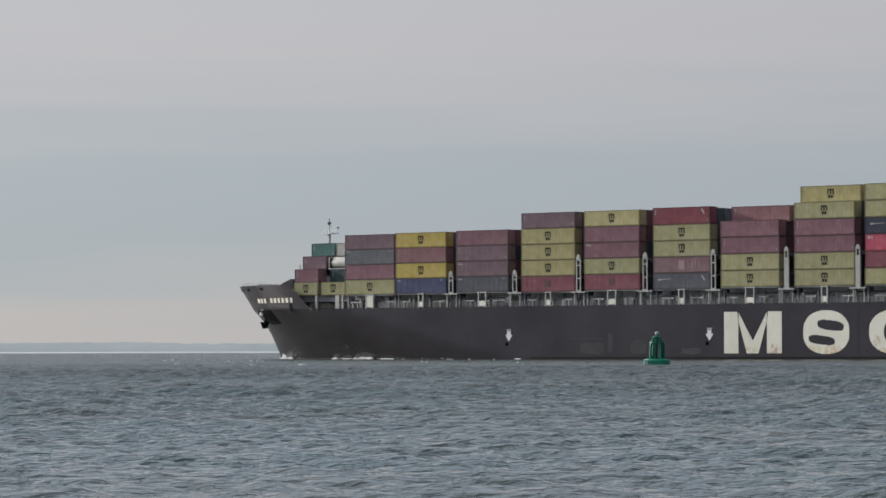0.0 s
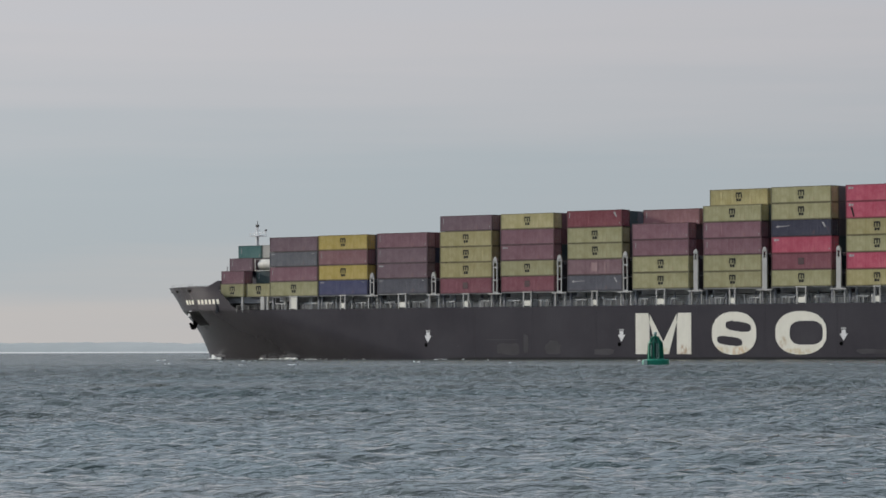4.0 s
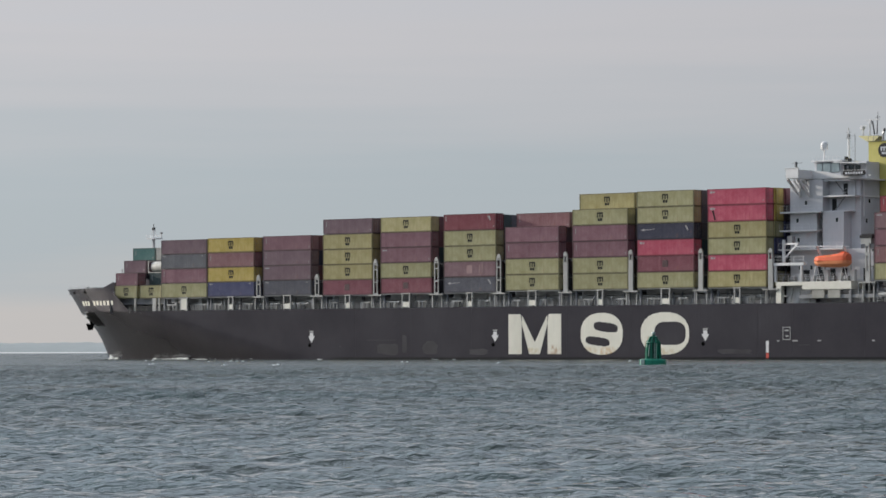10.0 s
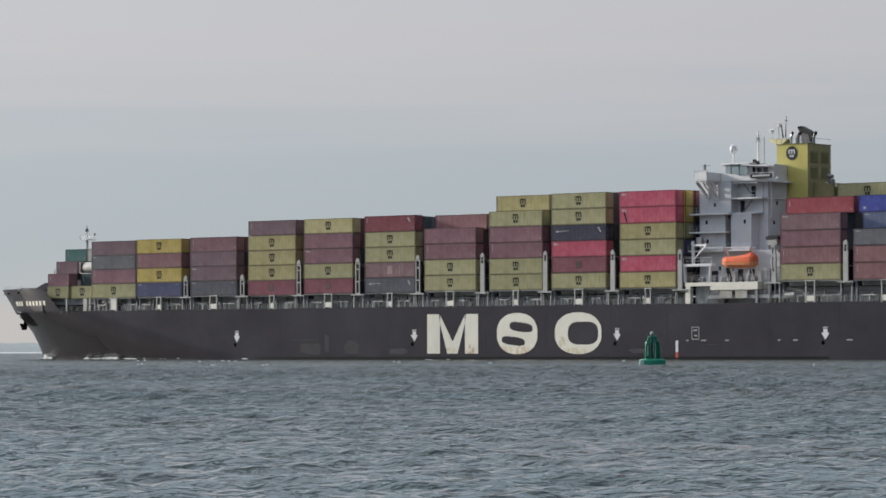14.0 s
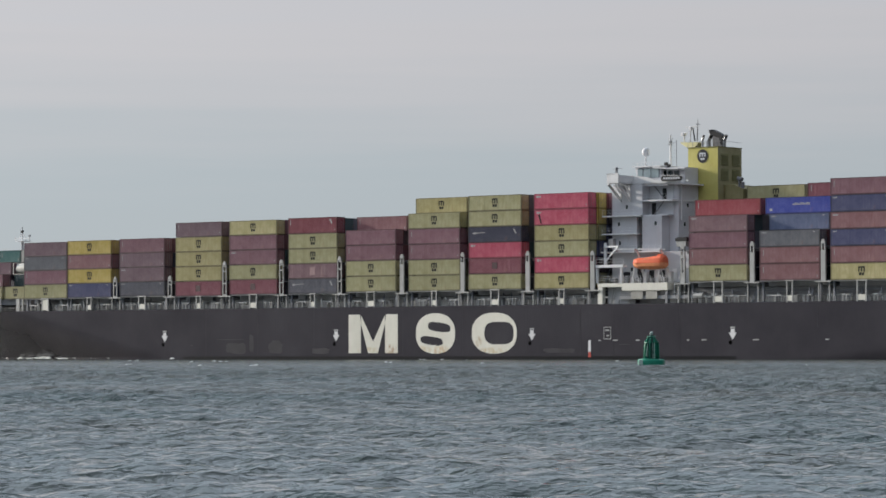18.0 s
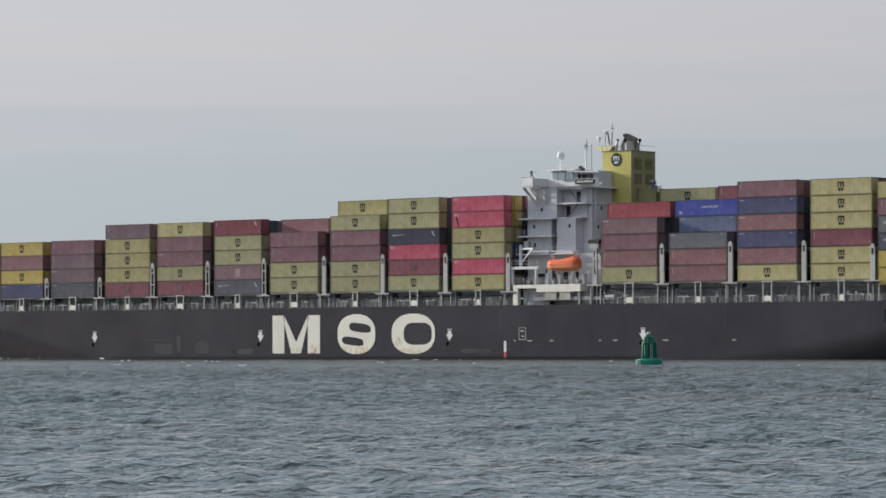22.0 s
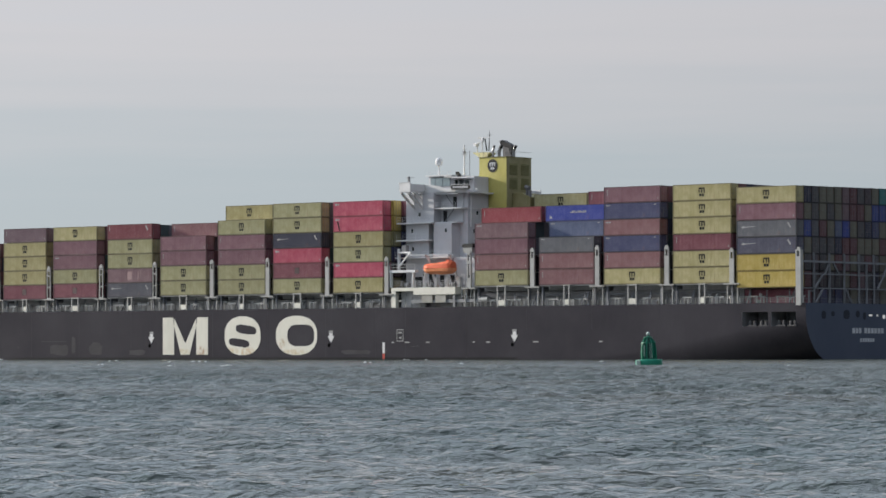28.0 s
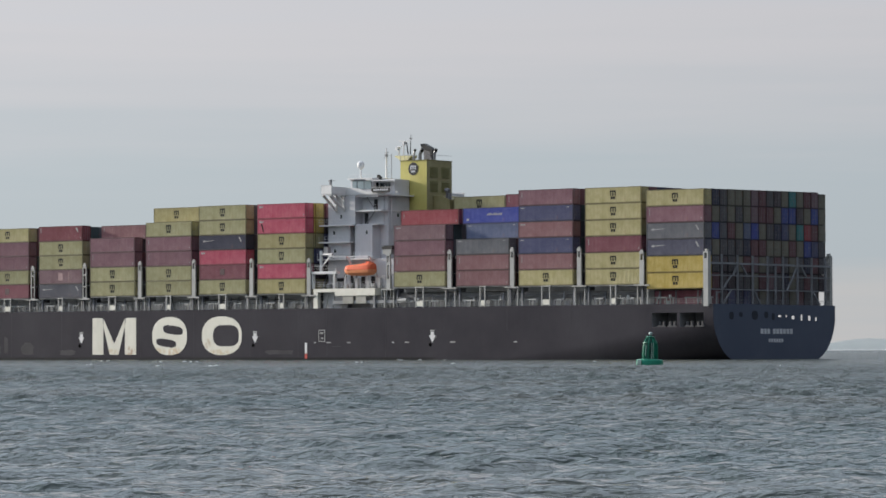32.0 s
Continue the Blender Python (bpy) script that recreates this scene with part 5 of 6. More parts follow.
# ---- deckhouse, bridge, funnel ----
def deckhouse():
    P = 3.0     # port wall
    S = BEAM - P
    h = part("deckhouse", Geo().box(43.1, 48.5, P, S, 17.7, 23.7).box(43.1, 49.7, P, S, 23.7, 29.0).box(48.5, 49.7, P + 2.2, S - 2.2, 17.7, 23.7), M_TOWER, SHIP, "tall pale grey accommodation block")
    part("house_back", Geo().box(49.7, 54.9, P + 1.8, 10.1, 23.7, 28.98).box(54.9, 55.8, P + 2.0, 10.1, 23.7, 28.98).box(49.7, 55.8, P + 2.0, 10.1, 17.72, 23.69), M_TOWER, h)
    part("recess_roof", Geo().box(49.702, 54.9, P + 0.4, P + 1.8, 28.7, 28.98), M_TOWER, h)
    part("recess_floor", Geo().box(49.702, 54.9, P + 0.2, P + 1.8, 23.72, 23.9).box(49.702, 54.9, P + 0.4, P + 1.8, 26.2, 26.3), M_TOWER, h)
    for a, z0, z1 in ((50.3, 23.95, 25.9), (52.6, 26.35, 28.3)):
        part("recess_door", Geo().box(a, a + 0.85, P + 1.74, P + 1.82, z0, z1), M_DARK, h, "dark doorway in the shaded recess")
    part("recess_ladder", Geo().bar((51.2, P + 1.2, 23.9), (53.4, P + 1.2, 26.2), 0.14).bar((53.6, P + 1.2, 26.3), (51.4, P + 1.2, 28.7), 0.14), M_GREY, h, "grey ladder in the shaded recess")
    part("house_back", Geo().box(49.7, 53.9, 10.102, S - 2.0, 17.72, 28.98), M_TOWER, h)
    part("chart_room", Geo().box(51.82, 55.8, 6.6, 10.1, 29.02, 31.9), M_TOWER, h)
    part("house_base", Geo().box(43.1, 59.8, P, S, 12.5, 17.7), M_TOWER, h)
    part("house_foot", Geo().box(43.5, 59.5, P + 3.0, S - 3.0, 8.6, 12.5), M_GREY, h)
    # dark plates on the wall paint the shade inside these openings
    for a, b, z0, z1 in ((48.6, 50.2, 12.2, 14.9), (51.2, 52.2, 12.2, 14.6), (53.6, 54.6, 12.8, 14.6), (57.8, 58.6, 12.5, 14.6), (45.2, 47.0, 12.2, 14.4)):
        part("doorway", Geo().box(a, b, P - 0.02, P + 0.06, z0, z1), M_DARK, h, "dark doorway behind the lifeboat")
    part("stair_casing", Geo().box(49.702, 53.9, P, P + 1.99, 17.74, 23.7), M_TOWER, h)
    part("stair_casing", Geo().box(49.702, 53.9, S - 1.99, S, 17.74, 23.7), M_TOWER, h)
    # decks that jut out as thin lines with rails
    for z, a, b, y0 in ((17.7, 41.6, 54.6, P - 1.2), (20.75, 41.6, 49.2, P - 0.9), (23.75, 41.7, 49.9, P - 0.9), (26.25, 49.0, 56.0, P + 0.2), (29.0, 52.0, 56.9, P + 0.4)):
        part("walkway", Geo().box(a, b, y0, BEAM - y0, z - 0.12, z + 0.12), M_WHITE, h)
        r = Geo()
        n = int((b - a) / 1.3)
        for k in range(n + 1):
            x = a + (b - a) * k / n
            r.bar((x, y0 + 0.05, z), (x, y0 + 0.05, z + 1.05), 0.03)
        for q in (0.55, 1.05):
            r.bar((a, y0 + 0.05, z + q), (b, y0 + 0.05, z + q), 0.026)
        part("walkway_rail", r, M_WHITE, h)
    # small windows with frames
    for s, z in ((44.6, 22.45), (46.35, 25.3), (52.6, 22.4), (44.8, 19.3), (45.1, 14.8), (47.4, 14.8), (49.7, 14.8)):
        w = part("window", Geo().box(s - 0.32, s + 0.32, P - 0.03, P + 0.05, z - 0.42, z + 0.42), M_WHITE, h)
        part("pane", Geo().box(s - 0.24, s + 0.24, P - 0.05, P + 0.02, z - 0.34, z + 0.34), M_GLASS, w)
    for y, z in ((6.5, 22.3), (7.0, 19.4), (7.3, 25.5)):
        w = part("window", Geo().box(55.78, 55.85, y - 0.3, y + 0.3, z - 0.4, z + 0.4), M_WHITE, h)
        part("pane", Geo().box(55.8, 55.87, y - 0.22, y + 0.22, z - 0.32, z + 0.32), M_GLASS, w)
    for z0, z1, a, b in ((17.8, 20.7, 48.6, 49.6), (20.8, 23.7, 49.6, 48.6)):
        st = Geo().bar((a, P + 0.5, z0), (b, P + 0.5, z1), 0.14).bar((a, P + 1.3, z0), (b, P + 1.3, z1), 0.14)
        for k in range(9):
            q = (k + 0.5) / 9
            st.box(a + (b - a) * q - 0.12, a + (b - a) * q + 0.12, P + 0.5, P + 1.3, z0 + (z1 - z0) * q, z0 + (z1 - z0) * q + 0.05)
        part("outside_stair", st, M_GREY, h, "steep grey outside stair")
    part("recess_landing", Geo().box(48.5, 49.7, P, P + 2.2, 20.68, 20.8), M_GREY, h)
    # small white block added where the sun glints at the deck edge
    part("deck_lamp", Geo().box(57.0, 57.35, 5.6, 5.8, 29.45, 29.7), M_WHITE, h, "small white block for a sun glint")
    # doors and pipes on the recess
    part("door", Geo().box(56.2, 57.1, P - 0.03, P + 0.03, 12.8, 14.8), M_WHITE, h)
    part("drain_pipe", Geo().tube((56.0, 5.6, 23.0), (56.0, 5.6, 29.0), 0.14, 6), M_WHITE, h)

    # bridge wing with its lightening brackets
    wings = part("bridge_wing", Geo().box(44.8, 47.4, -0.3, BEAM + 0.3, 29.12, 29.4), M_WHITE, SHIP, "white bridge wing reaching over the ship's side")
    for y0, y1 in ((-0.3, P + 4.0), (S - 4.0, BEAM + 0.3)):
        part("wing_bulwark", Geo().box(44.8, 44.92, y0, y1, 29.4, 30.7).box(47.28, 47.4, y0, y1, 29.4, 30.5), M_WHITE, wings)
    for y in (-0.3, BEAM + 0.18):
        part("wing_end", Geo().box(44.8, 47.4, y, y + 0.12, 29.4, 30.7).box(44.7, 47.45, y - 0.05, y + 0.17, 30.7, 30.8), M_WHITE, wings)
    for x in (44.9, 46.9):
        for y0, sg in ((P, -1), (S, 1)):
            g = Geo().bar((x + 0.15, y0 + sg * 3.1, 29.0), (x + 0.15, y0, 26.4), 0.34).bar((x + 0.15, y0 + sg * 0.1, 26.2), (x + 0.15, y0 + sg * 0.1, 29.1), 0.3).bar((x + 0.15, y0 + sg * 1.5, 29.0), (x + 0.15, y0 + sg * 0.1, 27.6), 0.2)
            part("wing_bracket", g, M_WHITE, wings, "white triangular bracket with an opening")
    part("wing_console", Geo().box(46.2, 46.5, 0.3, 0.6, 29.4, 31.4).tube((46.35, 0.45, 31.4), (46.35, 0.45, 31.8), 0.24, 8).bar((45.6, 0.45, 31.6), (47.6, 0.45, 31.6), 0.07), M_GREY, wings)
    # screen behind the wing, then the wheelhouse
    part("wing_screen", Geo().prism([(47.4, 29.1), (57.4, 29.1), (57.4, 29.5), (52.4, 29.6), (50.5, 30.2), (47.4, 30.5)], P + 0.2, P + 0.35).box(49.7, 53.9, P + 0.35, S - 0.35, 29.0, 29.2), M_WHITE, wings)
    w = part("wheelhouse", Geo().prism([(46.7, 29.2), (51.8, 29.2), (51.8, 32.0), (46.3, 32.0)], 5.2, BEAM - 8.8), M_TOWER, SHIP, "pale grey wheelhouse with a band of dark windows")
    part("wheelhouse_roof", Geo().box(46.0, 52.2, 4.8, BEAM - 8.6, 32.0, 32.2).prism([(50.6, 31.75), (56.0, 31.45), (56.0, 31.6), (50.6, 31.95)], 4.6, 6.6), M_WHITE, w)
    for x0, x1 in ((46.95, 48.0), (48.2, 49.7), (49.9, 51.5)):
        wd = part("window", Geo().box(x0 - 0.08, x1 + 0.08, 5.12, 5.25, 30.15, 31.8), M_FRAME, w)
        part("pane", Geo().box(x0, x1, 5.08, 5.2, 30.25, 31.7), M_PANE, wd)
    for y0 in (5.8, 7.6):
        wd = part("window", Geo().box(51.78, 51.87, y0, y0 + 1.5, 30.4, 31.5), M_WHITE, w)
        part("pane", Geo().box(51.8, 51.9, y0 + 0.1, y0 + 1.4, 30.5, 31.4), M_GLASS, wd)
    for x0 in (52.3, 53.6):
        wd = part("window", Geo().box(x0, x0 + 1.1, 6.5, 6.62, 30.35, 31.35), M_FRAME, h)
        part("pane", Geo().box(x0 + 0.08, x0 + 1.02, 6.46, 6.58, 30.43, 31.27), M_GLASS, wd)
    # dark name board with pale bars
    nb = part("name_board", Geo().prism([(53.6, 29.4), (57.6, 29.4), (57.9, 29.65), (57.9, 29.95), (57.6, 30.2), (53.6, 30.3), (53.3, 30.0), (53.3, 29.7)], P - 0.08, P + 0.04), M_BLACK, SHIP, "dark name board with pale bars")
    for k in range(7):
        part("name_bar", Geo().box(53.85 + 0.52 * k, 54.2 + 0.52 * k, P - 0.11, P - 0.05, 29.68, 30.0), M_FADED, nb)
    nb.location.x = 0.5
    part("board_rail", Geo().bar((53.4, P, 30.35), (57.9, P, 30.25), 0.06).bar((53.4, P, 29.2), (53.4, P, 30.35), 0.06).bar((57.9, P, 29.2), (57.9, P, 30.25), 0.06), M_WHITE, nb)
    # lamps and boxes on the wheelhouse roof
    rail = Geo()
    for k in range(8):
        rail.bar((46.2 + 0.82 * k, 4.9, 32.2), (46.2 + 0.82 * k, 4.9, 32.8), 0.03)
    rail.bar((46.2, 4.9, 32.8), (52.0, 4.9, 32.8), 0.03)
    part("roof_rail", rail, M_WHITE, w)
    for x, y, a, b in ((51.4, 6.6, 0.4, 0.6), (53.0, 5.4, 0.4, 0.2)):
        part("searchlight", Geo().box(x, x + a, y, y + 0.5, 31.9, 32.2 + b), M_BLACK, w, "dark searchlight housing")
    # satellite dome on its post
    d = part("satellite_dome", Geo().lathe([(0.12, -0.78), (0.42, -0.7), (0.6, -0.35), (0.63, 0.0), (0.58, 0.35), (0.42, 0.6), (0.12, 0.72)], 18, (47.05, 7.0, 34.7)), M_WHITE, SHIP, "white satellite dome on a post", smooth=True)
    part("dome_post", Geo().tube((47.05, 7.0, 32.2), (47.05, 7.0, 34.0), 0.16, 8, 0.12), M_WHITE, d)
    # radar mast
    m = part("radar_mast", Geo().prism([(51.9, 12.2), (52.9, 12.2), (52.9, 13.4), (51.9, 13.4)], 29.0, 36.3, "z"), M_TOWER, SHIP, "white radar mast with platforms, scanners and aerials")
    part("mast_platform", Geo().prism([(51.6, 35.5), (53.0, 35.5), (53.9, 36.25), (53.9, 36.4), (50.0, 36.5), (50.0, 36.35)], 12.0, 13.6), M_BUFF, m, "buff-yellow mast platform")
    part("radar_scanner", Geo().box(49.6, 50.9, 12.7, 12.9, 38.1, 38.22).tube((50.2, 12.8, 36.4), (50.2, 12.8, 38.1), 0.12, 6).box(49.95, 50.45, 12.2, 13.0, 37.6, 38.1), M_WHITE, m)
    part("radar_scanner", Geo().box(50.9, 53.9, 12.1, 12.3, 39.0, 39.12).tube((52.0, 12.2, 36.4), (52.0, 12.2, 39.0), 0.12, 6).box(51.75, 52.3, 12.0, 12.4, 38.4, 39.0), M_WHITE, m)
    part("aerial", Geo().tube((53.0, 12.8, 36.7), (53.2, 12.8, 40.3), 0.1, 6, 0.04).bar((52.8, 12.8, 39.5), (53.6, 12.8, 39.5), 0.08), M_BLACK, m)
    part("aerial", Geo().tube((52.5, 12.8, 36.7), (52.1, 12.8, 38.9), 0.12, 6, 0.1), M_BLACK, m)
    a = part("signal_mast", Geo().tube((48.4, 12.3, 32.2), (48.4, 12.3, 37.9), 0.2, 8, 0.1), M_WHITE, SHIP, "thin signal mast with yards")
    part("yard", Geo().bar((48.0, 12.3, 37.2), (48.9, 12.3, 37.2), 0.1).bar((48.4, 11.7, 36.2), (48.4, 12.9, 36.2), 0.1).box(48.2, 48.6, 12.1, 12.5, 36.4, 36.9), M_GREY, a)


    m.location.x, a.location.x = 0.35, -0.45
    # lattice beside the signal mast
    g = Geo().tube((49.7, 12.3, 32.2), (49.7, 12.3, 36.9), 0.06, 6).bar((48.4, 12.3, 36.6), (49.7, 12.3, 36.6), 0.05)
    for k in range(7):
        g.bar((48.4, 12.3, 32.8 + 0.55 * k), (49.7 - 0.1 * k, 12.3, 33.1 + 0.55 * k), 0.025)
    part("lattice", g, M_FRAME, a, "thin grey lattice beside the mast")
    # funnel
    y0, y1, s0, s1, top = 10.2, 16.0, 54.0, 60.4, 35.3
    f = part("funnel", Geo().prism([(s0, y0), (s1, y0), (s1, y1 + 0.4), (s0, y1 + 0.4)], 26.0, top, "z"), M_FUNNEL, SHIP, "yellow funnel with a round dark badge and louvres")
    part("funnel_rim", Geo().box(s0 - 0.1, s1 + 0.1, y0 - 0.1, y1 + 0.5, top, top + 0.12), M_OLD, f)
    # casing colour is the funnel's yellow darkened for the shade below it
    part("engine_casing", Geo().box(56.0, 63.0, 10.25, 23.0, 8.6, 25.9).prism([(60.52, 25.9), (64.6, 25.9), (64.6, 28.2), (62.6, 29.0), (60.52, 29.0)], 11.6, 16.0), M_CASING, f, "yellow engine casing below the funnel, darkened for shade")
    disc = Geo().prism([(57.15 + 1.17 * math.cos(6.2832 * k / 28), 33.85 + 1.17 * math.sin(6.2832 * k / 28)) for k in range(28)], y0 - 0.05, y0 + 0.01)
    part("badge_disc", disc, M_BLACK, f, "round dark badge")
    part("badge_mark", Geo().box(56.5, 57.8, y0 - 0.075, y0 - 0.05, 34.22, 34.42).box(56.5, 56.72, y0 - 0.075, y0 - 0.05, 33.72, 34.22).box(57.04, 57.26, y0 - 0.075, y0 - 0.05, 33.72, 34.22).box(57.58, 57.8, y0 - 0.075, y0 - 0.05, 33.72, 34.22), M_FADED, f, "pale bars on the badge")
    part("badge_mark", Geo().box(56.75, 57.1, y0 - 0.075, y0 - 0.05, 33.2, 33.55).box(57.22, 57.58, y0 - 0.075, y0 - 0.05, 33.2, 33.55), M_FADED, f)
    # thin darker plate that puts the aft face's shade into its colour
    part("aft_plate", Geo().box(s1 + 0.002, s1 + 0.03, y0 + 0.02, y1 + 0.38, 26.0, top - 0.05), M_AFTSHADE, f, "olive aft plating, its shade put into the colour")
    for a in (y0 + 0.7, y0 + 3.6):
        for z in (29.7, 32.2):
            lv = part("louvre", Geo().box(s1 + 0.03, s1 + 0.06, a, a + 2.0, z, z + 2.0), M_OLD, f, "dark louvred vent")
            for k in range(7):
                part("slat", Geo().prism([(s1 + 0.05, z + 0.12 + 0.27 * k), (s1 + 0.16, z + 0.05 + 0.27 * k), (s1 + 0.16, z + 0.1 + 0.27 * k), (s1 + 0.05, z + 0.24 + 0.27 * k)], a + 0.1, a + 1.9), M_OLD, lv)
    for x, y, r, h, lean in ((56.0, 11.5, 0.2, 2.2, 0.35), (57.0, 12.0, 0.3, 2.2, 0.6), (59.5, 13.0, 0.27, 2.15, 0.5)):
        pipe = part("exhaust_pipe", Geo().tube((x, y, top), (x, y, top + h * 0.6), r, 10).tube((x, y, top + h * 0.55), (x + 0.6 * lean, y, top + h * 0.82), r, 10), M_FLUE, f, "bare steel exhaust pipe")
        part("pipe_mouth", Geo().tube((x + 0.55 * lean, y, top + h * 0.8), (x + lean, y, top + h), r * 1.03, 10, r * 1.08), M_BLACK, pipe, "sooty pipe mouth")
    part("exhaust_uptake", Geo().prism([(57.2, top), (59.1, top), (59.2, top + 1.9), (57.1, top + 2.3)], 12.75, 13.5), M_STACK, f, "grey exhaust uptake")
    part("exhaust_hood", Geo().prism([(56.9, top + 2.2), (58.6, top + 1.7), (58.9, top + 0.6), (59.25, top + 0.6), (59.3, top + 2.0), (58.7, top + 2.5), (57.1, top + 3.2), (56.4, top + 3.1), (56.5, top + 2.7)], 12.7, 13.6), M_BLACK, f, "black curved exhaust hood")
    part("casing_vent", Geo().tube((63.6, 11.9, 28.4), (63.6, 11.9, 29.9), 0.2, 8).tube((63.3, 11.9, 30.0), (64.2, 11.9, 29.8), 0.36, 10).tube((64.3, 11.9, 28.3), (64.3, 11.9, 29.4), 0.3, 8), M_STACK, f, "dark bent ventilators")
    rl = Geo()
    for k in range(7):
        rl.bar((s0 + k, y0, top + 0.1), (s0 + k, y0, top + 1.0), 0.05)
    rl.bar((s0, y0, top + 1.0), (s1, y0, top + 1.0), 0.05).bar((s1, y0, top + 1.0), (s1, y1 + 0.4, top + 1.0), 0.05)
    part("funnel_rail", rl, M_GREY, f)
    f.location.x = -0.45


M_FLUE = paint("bare_flue_steel", (0.36, 0.36, 0.37), 0.4, 0.8, metal=0.5)
M_BUFF = paint("buff_mast_paint", (0.62, 0.57, 0.30), 0.5, 0.5)
M_AFTSHADE = paint("shaded_yellow_paint", (0.34, 0.31, 0.15), 0.6, 0.8, scale=0.4)
M_STACK = paint("sooty_grey_paint", (0.17, 0.17, 0.18), 0.6, 0.8)
M_CASING = paint("shaded_yellow_casing_paint", (0.25, 0.22, 0.09), 0.6, 0.8, 0.1)
M_UNDER = paint("dark_beige_paint", (0.36, 0.35, 0.31), 0.6, 0.7, 0.2)
M_OLD = paint("olive_louvre_paint", (0.20, 0.19, 0.07), 0.6, 0.6)
deckhouse()


def boat_deck():
    """Lifeboat platform, davits and the stowed gangway beneath."""
    p = part("boat_platform", Geo().prism([(42.5, 11.85), (47.8, 11.85), (47.8, 11.2), (57.6, 11.2), (57.6, 12.45), (42.5, 12.45)], 0.0, 3.0), M_CREAM, SHIP, "cream-white lifeboat platform")
    part("platform_leg", Geo().box(42.5, 43.5, 0.05, 0.8, 8.6, 11.85), M_CREAM, p)
    part("platform_bulkhead", Geo().box(43.6, 49.5, 1.3, 1.5, 8.6, 11.8).box(49.5, 58.0, 2.5, 2.8, 8.6, 11.2), M_COAM, p, "grey bulkhead behind the platform")
    for x in (44.6, 46.2, 48.4):
        part("platform_strut", Geo().bar((x, 0.9, 8.6), (x + 0.7, 0.9, 11.4), 0.16), M_POST, p)
    part("platform_leg", Geo().box(57.0, 57.5, 0.1, 0.7, 8.6, 11.05), M_GREY, p)
    part("platform_foot", Geo().box(49.0, 56.0, 0.05, 0.3, 11.08, 11.19), M_UNDER, p)
    r = Geo()
    for k in range(14):
        x = 42.7 + k * 1.13
        r.bar((x, 0.08, 12.45), (x, 0.08, 13.5), 0.035)
    for z in (12.9, 13.25, 13.6):
        r.bar((42.7, 0.08, z), (57.4, 0.08, z), 0.03)
    part("platform_rail", r, M_WHITE, p)
    # white gantry forward of the boat
    g = part("boat_gantry", Geo().box(41.9, 48.0, 0.1, 1.0, 15.1, 15.55), M_WHITE, SHIP, "white gantry beside the lifeboat")
    for x in (42.0, 47.3):
        part("gantry_leg", Geo().box(x, x + 0.3, 0.15, 0.6, 12.5, 15.1), M_WHITE, g)
    part("gantry_rail", Geo().bar((42, 0.15, 16.5), (48, 0.15, 16.5), 0.06).bar((42, 0.15, 16.0), (48, 0.15, 16.0), 0.05).bar((42, 0.15, 15.5), (42, 0.15, 16.5), 0.06).bar((44, 0.15, 15.5), (44, 0.15, 16.5), 0.06).bar((46, 0.15, 15.5), (46, 0.15, 16.5), 0.06).bar((48, 0.15, 15.5), (48, 0.15, 16.5), 0.06), M_WHITE, g)
    c = part("provision_crane", Geo().tube((43.2, 1.2, 15.5), (43.2, 1.2, 19.3), 0.28, 8), M_WHITE, SHIP, "small white provision crane")
    part("jib", Geo().bar((43.2, 1.0, 18.6), (46.6, 0.6, 18.6), 0.28).bar((43.4, 1.0, 16.2), (46.4, 0.6, 18.5), 0.22), M_WHITE, c)
    part("crane_head", Geo().box(44.2, 45.2, 0.8, 1.6, 18.7, 19.9), M_GREY, c)
    part("davit_beam", Geo().bar((46.0, 0.3, 18.15), (57.0, 0.3, 17.95), 0.16).bar((46.0, 0.3, 18.15), (46.0, 2.0, 17.7), 0.12), M_WHITE, SHIP, "white beam above the lifeboat")
    # davits
    for x in (50.6, 56.0):
        d = part("davit", Geo().bar((x, 2.8, 12.5), (x, 1.4, 16.2), 0.34).bar((x, 1.4, 16.2), (x, 0.5, 18.0), 0.3).bar((x, 0.5, 18.0), (x, -0.2, 18.0), 0.26), M_WHITE, SHIP, "white lifeboat davit")
        part("cradle", Geo().bar((x - 0.75, 0.2, 12.45), (x - 0.15, 0.1, 14.9), 0.1).bar((x + 0.75, 0.2, 12.45), (x + 0.15, 0.1, 14.9), 0.1).bar((x - 0.45, 0.16, 13.6), (x + 0.45, 0.16, 13.6), 0.07), M_WHITE, d)
        part("fall_wire", Geo().tube((x, 0.2, 17.3), (x, -0.1, 18.0), 0.05, 5), M_GREY, d)
    # accommodation ladder, boxes and pipes under the platform
    part("gangway", Geo().box(47.0, 63.5, 0.25, 1.0, 9.75, 10.35).bar((47, 0.25, 10.75), (63.5, 0.25, 10.75), 0.07), M_GREY, SHIP, "grey accommodation ladder stowed flat")
    for a, b in ((49.7, 52.2), (52.9, 55.3)):
        part("tank_box", Geo().box(a, b, 0.1, 0.9, 9.8, 11.08), M_UNDER, SHIP, "cream box under the platform")
    part("gangway_winch", Geo().tube((62.8, 0.6, 10.2), (64.8, 0.6, 10.2), 0.45, 10), M_POST, SHIP)
    for x in (58.2, 59.4, 60.3):
        part("stanchion", Geo().box(x, x + 0.2, 0.9, 1.1, 8.6, 12.4), M_POST, SHIP)
    part("cap_block", Geo().box(59.6, 61.6, -0.05, 0.8, 18.3, 19.2), M_POST, SHIP)
    part("dark_cap", Geo().box(59.4, 61.8, -0.1, 0.95, 19.2, 19.7).box(59.6, 61.6, 0.1, 0.8, 19.7, 19.85), M_BLACK, SHIP, "black cap over the lashing post")
